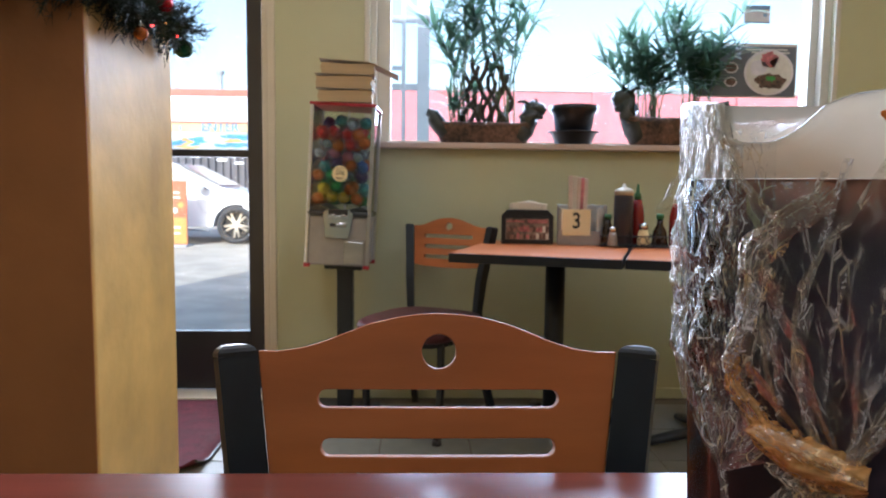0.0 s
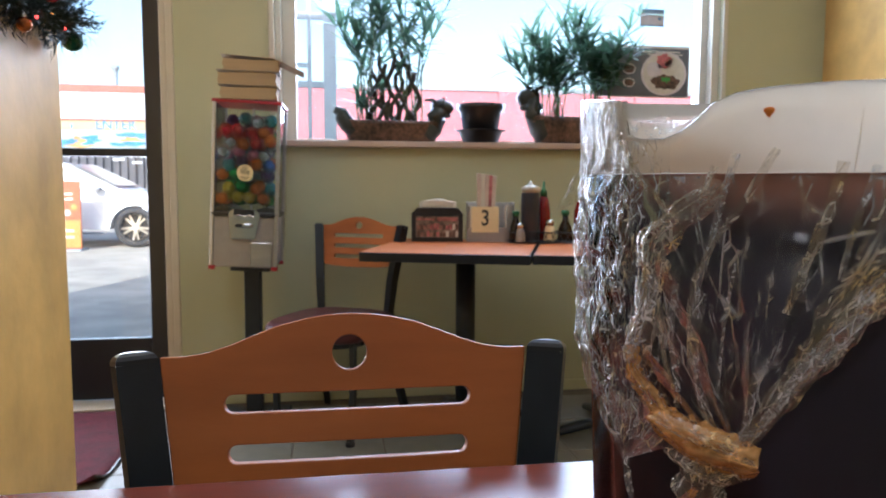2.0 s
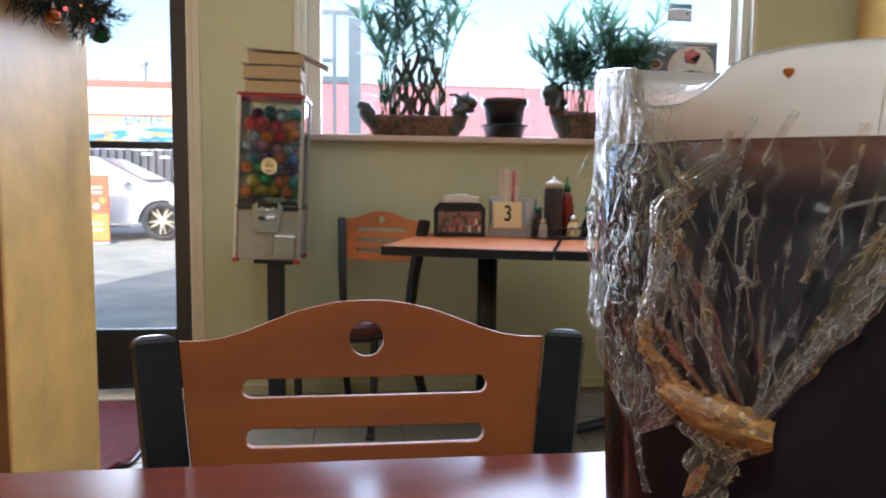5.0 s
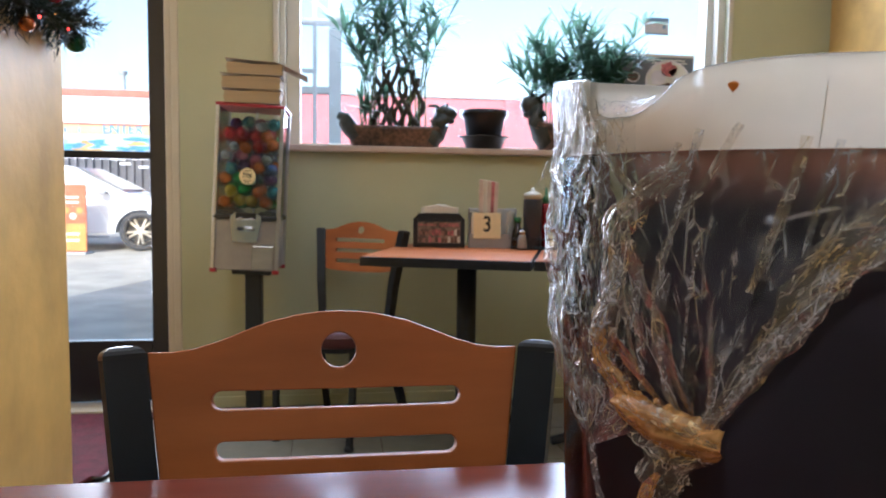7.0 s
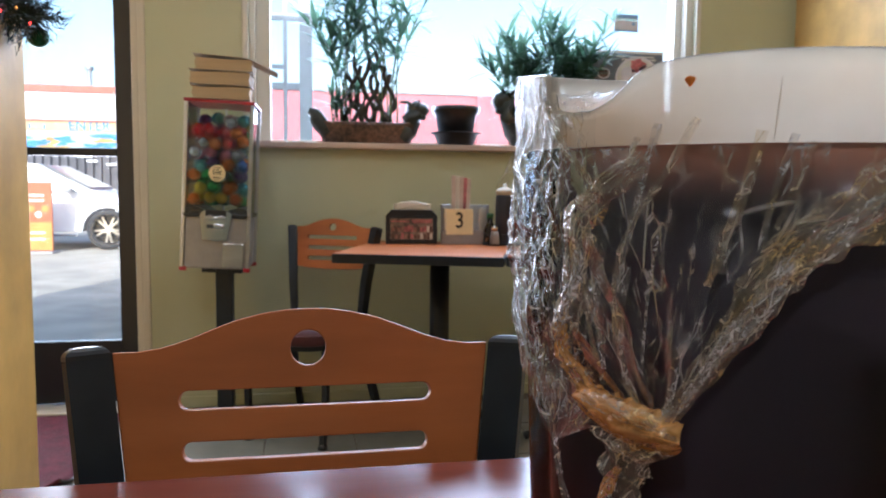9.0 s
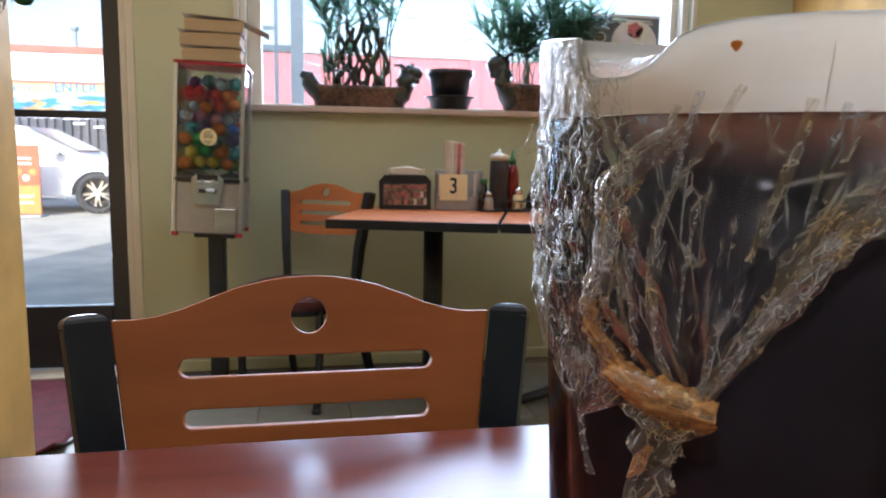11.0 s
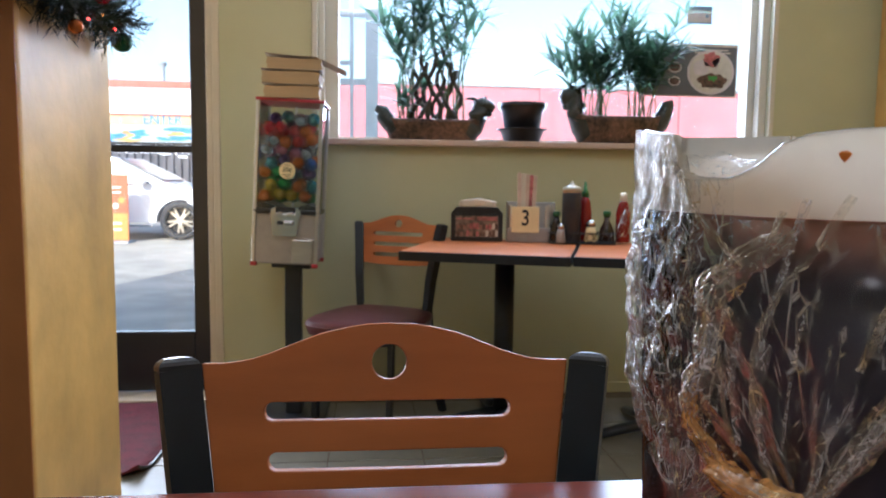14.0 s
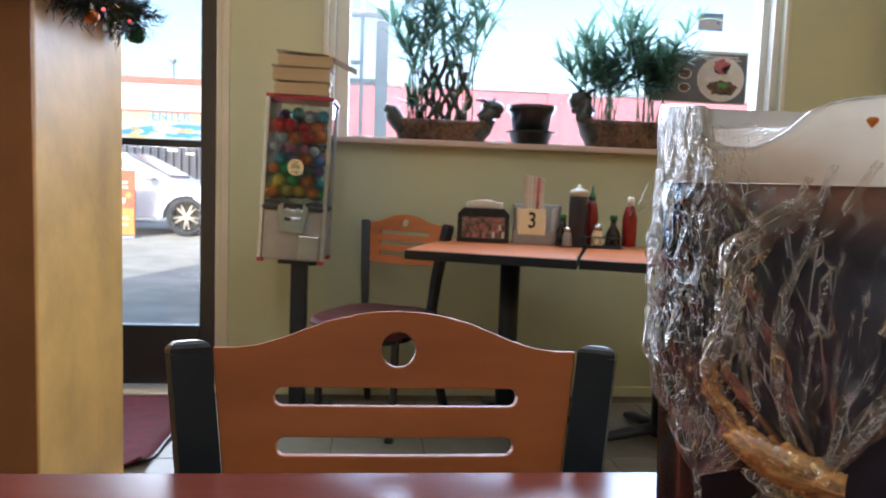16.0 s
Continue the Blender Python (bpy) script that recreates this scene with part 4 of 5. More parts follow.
def plastic(name, haze, tint, rough):
    """Cloudy thin plastic: part clear, part scattering, with a skin gloss."""
    m = bpy.data.materials.new(name)
    m.use_nodes = True
    n, l = m.node_tree.nodes, m.node_tree.links
    n.remove(n["Principled BSDF"])
    tr, tl, df, gl = n.new("ShaderNodeBsdfTransparent"), n.new("ShaderNodeBsdfTranslucent"), n.new("ShaderNodeBsdfDiffuse"), n.new("ShaderNodeBsdfGlossy")
    tr.inputs[0].default_value = (0.96, 0.95, 0.93, 1)
    tl.inputs[0].default_value = (*tint, 1)
    df.inputs[0].default_value = (*tint, 1)
    gl.inputs["Roughness"].default_value = rough
    a, b, c, fr = n.new("ShaderNodeMixShader"), n.new("ShaderNodeMixShader"), n.new("ShaderNodeMixShader"), n.new("ShaderNodeFresnel")
    tc, tx, mr = n.new("ShaderNodeTexCoord"), n.new("ShaderNodeTexNoise"), n.new("ShaderNodeMapRange")
    tx.inputs["Scale"].default_value, tx.inputs["Detail"].default_value = 35, 8
    l.new(tc.outputs["Object"], tx.inputs["Vector"])
    mr.inputs[3].default_value, mr.inputs[4].default_value = max(0, haze - 0.12), min(1, haze + 0.12)
    l.new(tx.outputs[0], mr.inputs[0])
    a.inputs[0].default_value = 0.40
    l.new(tl.outputs[0], a.inputs[1])
    l.new(df.outputs[0], a.inputs[2])
    l.new(mr.outputs[0], b.inputs[0])
    l.new(tr.outputs[0], b.inputs[1])
    l.new(a.outputs[0], b.inputs[2])
    fr.inputs[0].default_value = 1.25
    l.new(fr.outputs[0], c.inputs[0])
    l.new(b.outputs[0], c.inputs[1])
    l.new(gl.outputs[0], c.inputs[2])
    l.new(c.outputs[0], n["Material Output"].inputs[0])
    return m


M["cloudy"] = plastic("cloudy_pitcher_plastic", 0.68, (0.98, 0.91, 0.77), 0.15)
M["clear_wall"] = glass("wet_pitcher_plastic", (0.97, 0.96, 0.95), 0.10, 1.10, thin=True)
LEVEL = 0.995


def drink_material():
    """A dark drink; the light that scatters in its top layer is painted in as brown."""
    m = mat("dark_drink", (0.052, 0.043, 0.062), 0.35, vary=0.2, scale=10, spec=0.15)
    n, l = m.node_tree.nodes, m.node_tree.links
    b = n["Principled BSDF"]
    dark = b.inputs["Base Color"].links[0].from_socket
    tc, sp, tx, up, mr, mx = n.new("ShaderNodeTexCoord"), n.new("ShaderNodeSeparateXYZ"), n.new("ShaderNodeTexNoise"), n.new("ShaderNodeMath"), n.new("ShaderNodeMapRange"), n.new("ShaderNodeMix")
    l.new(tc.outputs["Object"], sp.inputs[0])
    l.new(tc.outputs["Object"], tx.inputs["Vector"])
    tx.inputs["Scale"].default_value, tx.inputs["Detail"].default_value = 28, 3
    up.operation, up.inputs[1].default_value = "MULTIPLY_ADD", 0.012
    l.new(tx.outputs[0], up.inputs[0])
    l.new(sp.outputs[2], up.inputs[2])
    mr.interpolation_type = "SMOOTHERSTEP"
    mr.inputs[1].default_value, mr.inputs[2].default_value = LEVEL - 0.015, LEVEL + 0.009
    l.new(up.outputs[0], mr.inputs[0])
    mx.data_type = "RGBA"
    # brown of the scattered light, put into the colour near the surface
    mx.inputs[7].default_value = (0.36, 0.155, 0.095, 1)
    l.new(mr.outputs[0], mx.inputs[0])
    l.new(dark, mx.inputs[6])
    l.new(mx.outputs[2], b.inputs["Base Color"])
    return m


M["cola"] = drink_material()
pitcher = thing("drink_pitcher", "cloudy plastic pitcher of dark drink wrapped in cling film", "pitcher", m=pose(0, 0, 0))
SEG = 240


def pit_wall(z_low, z_high):
    bm = bmesh.new()
    cols = []
    for k in range(SEG):
        d = 360 * k / SEG
        a = math.radians(d)
        top = z_high if z_high else rim_height(d)
        col = [bm.verts.new(pit(a, z_low + (top - z_low) * f, 0.0)) for f in (0, 0.25, 0.5, 0.75, 1.0)]
        if not z_high:
            col += [bm.verts.new(pit(a, top + 0.0010, -0.0012))]
        col += [bm.verts.new(pit(a, z_low + (top - z_low) * f, -0.0026 if not z_high else -0.0004)) for f in (1.0, 0.75, 0.5, 0.25, 0)]
        cols.append(col)
    for k in range(SEG):
        p, q = cols[k], cols[(k + 1) % SEG]
        for i in range(len(p) - 1):
            bm.faces.new((p[i], q[i], q[i + 1], p[i + 1]))
        if z_high:
            bm.faces.new((p[-1], q[-1], q[0], p[0]))
    return bm


part("upper_wall", pit_wall(LEVEL + 0.0002, None), M["cloudy"], pitcher, "cloudy scuffed upper wall and lip", True)
part("lower_wall", pit_wall(PZ + 0.004, LEVEL), M["clear_wall"], pitcher, "clear wet lower wall", True)
part("pitcher_base", lathe([(0.066, 0), (0.0695, 0.0035)], 64, None, (PX, PY, PZ)), M["clear_wall"], pitcher)
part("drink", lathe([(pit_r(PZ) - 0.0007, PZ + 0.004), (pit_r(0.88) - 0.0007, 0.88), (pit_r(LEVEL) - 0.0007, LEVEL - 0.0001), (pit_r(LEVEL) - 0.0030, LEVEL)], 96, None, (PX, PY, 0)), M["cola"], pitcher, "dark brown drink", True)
# spout wall that stands inside the lip
bm = bmesh.new()
cols = []
for k in range(13):
    f = k / 12
    a = math.radians(190.5 - 8 * f)
    r = pit_r(1.0) - 0.002 - 0.045 * f
    cols.append([bm.verts.new((PX + (r + o) * math.cos(a), PY + (r + o) * math.sin(a), z)) for z, o in ((LEVEL + 0.001, 0), (1.0185 + 0.002 * f, 0), (1.0185 + 0.002 * f, 0.0022), (LEVEL + 0.001, 0.0022))])
for p, q in zip(cols, cols[1:]):
    for i in range(4):
        bm.faces.new((p[i], q[i], q[(i + 1) % 4], p[(i + 1) % 4]))
bm.faces.new(cols[0])
bm.faces.new(cols[-1][::-1])
part("spout_wall", bm, M["cloudy"], pitcher, "", True)
M["orange_sauce"] = mat("orange_sauce_drip", (0.75, 0.22, 0.02), 0.3, vary=0.1, scale=100)
bm = bmesh.new()
for k in range(20):
    a = 2 * math.pi * k / 20
    rr = 0.0009 if math.sin(a) > 0 else 0.0021
    bm.verts.new(pit(math.radians(227.4) + 0.0015 * math.cos(a) * (1 - 0.8 * max(0, -math.sin(a)) ** 1.5) / 0.08, 1.0122 + rr * math.sin(a), 0.0004))
c0 = bm.verts.new(pit(math.radians(227.4), 1.0124, 0.0010))
bm.verts.ensure_lookup_table()
for k in range(20):
    bm.faces.new((bm.verts[k], bm.verts[(k + 1) % 20], c0))
part("sauce_drip", bm, M["orange_sauce"], pitcher, "orange sauce drip", True)
bm = bmesh.new()
tube(bm, [pit(math.radians(243.6 - 0.9 * f), 1.012 - 0.017 * f, 0.0001) for f in (0, 0.3, 0.6, 1)], [0.0001, 0.0002, 0.0003, 0.0001], 6)
part("scratch", bm, M["cloudy"], pitcher, "pale scratch in the plastic")


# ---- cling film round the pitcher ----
def film(name, haze, tint, rough, lit, cell=3.2, glint=0.8, cover=0.5, gold=0.35, streak=1.0, shine=1.0):
    """Thin clear film: see-through with a skin gloss; thin straight creases stand in relief, with white and gold glints
    painted along them.
    """
    m = bpy.data.materials.new(name)
    m.use_nodes = True
    n, l = m.node_tree.nodes, m.node_tree.links
    n.remove(n["Principled BSDF"])
    uv = n.new("ShaderNodeTexCoord").outputs["UV"]

    def math_node(op, a, b=0.0, c=0.0, clamp=False):
        q = n.new("ShaderNodeMath")
        q.operation, q.use_clamp = op, clamp
        for k, v in enumerate((a, b, c)):
            if isinstance(v, (int, float)):
                q.inputs[k].default_value = v
            else:
                l.new(v, q.inputs[k])
        return q.outputs[0]

    def noise_node(scale, detail=2.0, twist=0.0, shift=0.0):
        mp, q = n.new("ShaderNodeMapping"), n.new("ShaderNodeTexNoise")
        mp.inputs["Location"].default_value = (shift, shift * 0.7, shift * 0.3)
        l.new(uv, mp.inputs[0])
        l.new(mp.outputs[0], q.inputs["Vector"])
        q.inputs["Scale"].default_value, q.inputs["Detail"].default_value, q.inputs["Distortion"].default_value = scale, detail, twist
        return q.outputs[0]

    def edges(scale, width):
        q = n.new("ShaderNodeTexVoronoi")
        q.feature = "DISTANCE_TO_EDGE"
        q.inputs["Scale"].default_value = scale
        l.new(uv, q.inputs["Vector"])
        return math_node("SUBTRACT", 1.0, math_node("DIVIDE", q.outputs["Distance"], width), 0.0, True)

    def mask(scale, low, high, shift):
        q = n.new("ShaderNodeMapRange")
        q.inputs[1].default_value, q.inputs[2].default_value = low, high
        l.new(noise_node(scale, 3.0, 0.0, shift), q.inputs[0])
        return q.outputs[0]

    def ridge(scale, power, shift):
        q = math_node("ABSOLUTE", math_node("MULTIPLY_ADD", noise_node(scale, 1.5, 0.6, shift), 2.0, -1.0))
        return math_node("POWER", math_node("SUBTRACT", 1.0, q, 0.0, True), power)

    # crease lines: raised by the bump, and painted pale as glints
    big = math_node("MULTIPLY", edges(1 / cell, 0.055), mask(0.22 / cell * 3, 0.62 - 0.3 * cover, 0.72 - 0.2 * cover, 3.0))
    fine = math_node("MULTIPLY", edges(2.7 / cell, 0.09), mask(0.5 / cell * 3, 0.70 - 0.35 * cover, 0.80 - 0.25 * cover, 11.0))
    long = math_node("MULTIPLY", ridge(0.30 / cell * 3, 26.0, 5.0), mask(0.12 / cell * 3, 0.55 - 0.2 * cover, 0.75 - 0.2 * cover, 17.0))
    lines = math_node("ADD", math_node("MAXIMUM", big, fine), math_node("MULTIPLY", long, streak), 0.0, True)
    tr, gl, df, tl = n.new("ShaderNodeBsdfTransparent"), n.new("ShaderNodeBsdfGlossy"), n.new("ShaderNodeBsdfDiffuse"), n.new("ShaderNodeBsdfTranslucent")
    tr.inputs[0].default_value = (*(0.6 + 0.38 * c for c in tint), 1)
    gl.inputs["Roughness"].default_value = rough
    # patches where the painted glints and the haze turn gold
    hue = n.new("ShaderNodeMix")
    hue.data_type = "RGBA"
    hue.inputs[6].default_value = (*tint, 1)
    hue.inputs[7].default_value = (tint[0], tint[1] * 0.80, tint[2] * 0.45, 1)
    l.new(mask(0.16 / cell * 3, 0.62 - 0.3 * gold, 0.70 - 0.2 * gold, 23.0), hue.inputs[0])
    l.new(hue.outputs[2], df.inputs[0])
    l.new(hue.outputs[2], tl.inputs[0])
    sc, a, b = n.new("ShaderNodeMixShader"), n.new("ShaderNodeMixShader"), n.new("ShaderNodeMixShader")
    sc.inputs[0].default_value = 0.22
    l.new(df.outputs[0], sc.inputs[1])
    l.new(tl.outputs[0], sc.inputs[2])
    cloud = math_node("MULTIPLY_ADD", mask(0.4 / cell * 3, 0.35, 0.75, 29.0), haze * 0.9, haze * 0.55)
    l.new(math_node("MULTIPLY_ADD", lines, glint, cloud, True), a.inputs[0])
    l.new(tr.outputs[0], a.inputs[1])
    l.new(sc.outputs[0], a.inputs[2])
    bp, fr = n.new("ShaderNodeBump"), n.new("ShaderNodeFresnel")
    bp.inputs["Strength"].default_value, bp.inputs["Distance"].default_value = 0.5, 0.0006
    l.new(math_node("ADD", lines, noise_node(0.9 / cell * 3, 2.0, 0.0, 31.0)), bp.inputs["Height"])
    l.new(bp.outputs[0], gl.inputs["Normal"])
    l.new(bp.outputs[0], fr.inputs["Normal"])
    fr.inputs[0].default_value = 1.36
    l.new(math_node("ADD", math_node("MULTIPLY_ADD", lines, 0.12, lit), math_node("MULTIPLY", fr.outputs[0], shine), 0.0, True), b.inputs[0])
    l.new(a.outputs[0], b.inputs[1])
    l.new(gl.outputs[0], b.inputs[2])
    l.new(b.outputs[0], n["Material Output"].inputs[0])
    return m


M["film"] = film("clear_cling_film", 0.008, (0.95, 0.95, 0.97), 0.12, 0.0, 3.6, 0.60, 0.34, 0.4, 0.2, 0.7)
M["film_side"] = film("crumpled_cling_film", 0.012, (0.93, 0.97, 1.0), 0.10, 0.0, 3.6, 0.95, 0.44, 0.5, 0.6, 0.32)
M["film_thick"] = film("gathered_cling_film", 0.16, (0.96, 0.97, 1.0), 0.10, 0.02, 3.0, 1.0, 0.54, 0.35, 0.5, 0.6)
M["film_tan"] = film("tan_cling_film", 0.17, (1.0, 0.92, 0.78), 0.12, 0.02, 3.2, 0.95, 0.50, 0.45, 0.5, 0.6)
M["film_amber"] = film("amber_cling_film", 0.46, (1.0, 0.52, 0.15), 0.12, 0.05, 3.5, 0.7, 0.50, 0.0, 1.0, 0.8)

wrap = thing("cling_film", "crumpled clear cling film knotted round the pitcher", "cling film", m=pose(0, 0, 0))
KNOT = (224.0, 0.914)


def ridged(x, y, z):
    return 1 - abs(noise.noise((x, y, z)))


def saw(x):
    return abs((x % 1.0) * 2 - 1)


def lerp(points):
    def at(d):
        if d <= points[0][0]:
            return points[0][1]
        for (a, u), (b, v) in zip(points, points[1:]):
            if d <= b:
                return u + (v - u) * (d - a) / (b - a)
        return points[-1][1]
    return at


def on_film(s, z, out):
    """A place on the wrap: s runs round the pitcher in metres, out is the height over the wall."""
    return pit(s / 0.0014 * math.pi / 180, z, out)


def woven(grid, name, material, label=""):
    """A smooth sheet from a grid of (place, u, v); u and v lay the creases along it, in millimetres."""
    bm = bmesh.new()
    lay = bm.loops.layers.uv.new("creases")
    rows = [[(bm.verts.new(p), (u, v)) for p, u, v in row] for row in grid]
    for p, q in zip(rows, rows[1:]):
        for k in range(len(p) - 1):
            four = (p[k], q[k], q[k + 1], p[k + 1])
            f = bm.faces.new([c[0] for c in four])
            for loop, c in zip(f.loops, four):
                loop[lay].uv = c[1]
    return part(name, bm, M[material], wrap, label, True)


def side_sheet(d0, d1, nx, nz, seed, lift, gain, material):
    """Loose crumpled film over the spout side: slack bulges and upright creases."""
    low = lerp([(-40, 0.984), (100, 0.975), (128, 0.935), (160, 0.914), (178, 0.915), (186, 0.912), (192, 0.912), (208, 0.918)])
    grid = []
    for i in range(nx + 1):
        d = d0 + (d1 - d0) * i / nx
        lo, hi = low(d), max(rim_height(d), 1.006) + (0.0008 if d < 190 else -0.0005)
        row = []
        for j in range(nz + 1):
            f = j / nz
            z = lo + (hi - lo) * f
            x = d * 0.0014
            rim = min(1.0, 0.15 + 7 * f, 0.2 + 5 * (1 - f), 0.05 + 4 * (1 - i / nx), max(0.30, 0.30 + (1.001 - z) * 70))
            wx, wz = x + 0.004 * noise.noise((x * 55, z * 55, seed + 4)), z + 0.004 * noise.noise((x * 55, z * 55, seed + 5))
            h = 0.0042 * max(0.0, noise.noise((x * 55, z * 38, seed)) + 0.20) + 0.0020 * abs(noise.noise((wx * 95, wz * 55, seed + 1))) + 0.0010 * ridged(wx * 120, wz * 70, seed + 2) ** 6
            row.append((pit(math.radians(d), z, lift + gain * h * rim), x * 1000, z * 1000 * 0.55 + 60 * seed))
        grid.append(row)
    return woven(grid, "film_sheet", material)


def drawn_sheet(d0, d1, nx, nz, seed, lift, gain, material):
    """The film drawn tight towards the knot, with long folds that run out of it."""
    low = lerp([(196, 0.915), (210, 0.914), (224, 0.912), (226, 0.919), (233, 0.931), (239, 0.945), (243, 0.955), (252, 0.966), (266, 0.978), (280, 0.986)])
    grid = []
    for i in range(nx + 1):
        d = d0 + (d1 - d0) * i / nx
        lo, hi = low(d), min(rim_height(d) - 0.0008, 0.9942 + 0.0008 * noise.noise((d * 0.2, seed, 0)))
        row = []
        for j in range(nz + 1):
            z = lo + (hi - lo) * j / nz
            x = d * 0.0014
            dx, dy = x - KNOT[0] * 0.0014, z - KNOT[1] + 0.004
            r, a = math.hypot(dx, dy), math.atan2(dy, dx)
            near = min(1.0, r / 0.02) * max(0.1, min(1.0, (1.003 - z) / 0.02))
            w = a + 0.10 * noise.noise((x * 60, z * 60, seed + 7))
            h = 0.0016 * max(0.0, ridged(w * 2.1, r * 7, seed) - 0.72) / 0.28 + 0.0012 * abs(noise.noise((x * 90, z * 70, seed + 3)))
            row.append((pit(math.radians(d), z, lift + gain * h * near), a * 26 + 40 * seed, r * 1000 * 0.17))
        grid.append(row)
    return woven(grid, "film_sheet", material)


def band(points, width, pleats, material, seed, n=70, m=24, amp=0.0010, lift=0.0020, bulge=0.0, name="film_fold"):
    """A gathered band of film: soft pleats that run along it."""
    pts = [Vector((d * 0.0014, z, w)) for d, z, w in points]

    def at(f):
        f = max(0, min(len(pts) - 1.0001, f))
        i = int(f)
        g = f - i
        p0, p1, p2, p3 = pts[max(0, i - 1)], pts[i], pts[i + 1], pts[min(len(pts) - 1, i + 2)]
        return 0.5 * (2 * p1 + (p2 - p0) * g + (2 * p0 - 5 * p1 + 4 * p2 - p3) * g * g + (3 * p1 - p0 - 3 * p2 + p3) * g ** 3)

    grid, run, last = [], 0.0, None
    for k in range(n + 1):
        f = k / n * (len(pts) - 1)
        c, t = at(f), at(f + 0.05) - at(f - 0.05)
        t.z = 0
        t.normalize()
        run += (Vector((c.x, c.y)) - last).length * 1000 if last else 0.0
        last = Vector((c.x, c.y))
        row = []
        for e in range(m + 1):
            u = 2 * e / m - 1
            w = width * c.z * (1 + 0.40 * noise.noise((f * 1.9, u * 0.8, seed)))
            x = u * pleats * 0.5
            h = 0.7 * saw(x + 0.8 * noise.noise((f * 0.9, u * 1.5, seed + 2))) + 0.8 * noise.noise((f * 3.0, u * 2, seed + 9)) + 0.4 * noise.noise((f * 9.0, u * 5, seed + 12))
            shift = 0.25 * w * noise.noise((f * 1.1, 3, seed))
            row.append((on_film(c.x - t.y * (u * w + shift), c.y + t.x * (u * w + shift), max(0.0004, lift + amp * h + bulge * (1 - u * u))), u * w * 1000 + 50 * seed, run * 0.40))
        grid.append(row)
    return woven(grid, name, material)


# slack film down the spout side in two layers, then the sheet drawn between the gathered edges
side_sheet(-40, 207, 330, 170, 1, 0.0010, 1.25, "film_side")
side_sheet(140, 199, 150, 170, 2, 0.0018, 1.35, "film_side")
drawn_sheet(200, 278, 240, 170, 3, 0.0008, 1.0, "film")
drawn_sheet(204, 252, 160, 150, 6, 0.0014, 1.0, "film")
# bridge of film across the dip in the lip
grid = []
for i in range(41):
    row = []
    for j in range(17):
        u, v = i / 40, j / 16
        a, b = pit(math.radians(190 + 22 * u), rim_height(190 + 22 * u) + 0.0005, 0.0012), pit(math.radians(171 - 40 * u), 1.0205, -0.001)
        p = a.lerp(b, v)
        p.z += 0.0012 * noise.noise((u * 14, v * 5, 4)) + 0.0008 * ridged(u * 9 + v * 7, v * 3, 8) + 0.010 * math.sin(math.pi * min(1, v * 2)) * (1 - abs(2 * u - 1)) * 0.4
        row.append((p, u * 22, v * 60))
    grid.append(row)
woven(grid, "film_bridge", "film_side")

# the turned fold from the lip down to the knot: clear and golden above, amber below
band([(219, 0.9935, 0.5), (216.5, 0.9880, 0.8), (209.8, 0.9805, 1.0), (203.5, 0.9710, 1.3), (203.4, 0.9560, 1.2), (200.2, 0.9420, 1.25), (199.0, 0.9330, 1.0)], 0.0046, 5, "film_tan", 2, 100, lift=0.0036, bulge=0.0016)
band([(205.5, 0.9640, 0.5), (204.6, 0.9560, 1.0), (202.4, 0.9480, 1.1), (199.4, 0.9400, 0.9), (198.4, 0.9345, 0.5)], 0.0030, 4, "film_thick", 4, 60, lift=0.0062, bulge=0.001)
band([(198.0, 0.9400, 0.7), (198.4, 0.9335, 1.0), (201.5, 0.9270, 1.0), (206.0, 0.9210, 1.15), (211.0, 0.9165, 1.4), (217.0, 0.9140, 1.5)], 0.0038, 4, "film_amber", 5, 80, amp=0.0012, lift=0.0040, bulge=0.001)
# gathered edge that runs up to the far side
band([(280, 0.9935, 2.0), (266, 0.9840, 1.9), (258, 0.9760, 1.7), (250, 0.9690, 1.5), (243.8, 0.9600, 1.3), (239, 0.9475, 1.1), (232.5, 0.9335, 0.8), (227.0, 0.9210, 0.6), (223, 0.9145, 0.6)], 0.0048, 5, "film_tan", 9, 110, lift=0.0022)
band([(276, 0.9895, 1.2), (262, 0.9790, 1.0), (250, 0.9660, 1.0), (243, 0.9555, 0.9), (236, 0.9400, 0.6), (228, 0.9225, 0.4), (223, 0.9145, 0.4)], 0.0036, 3, "film_thick", 19, 100, lift=0.0036)
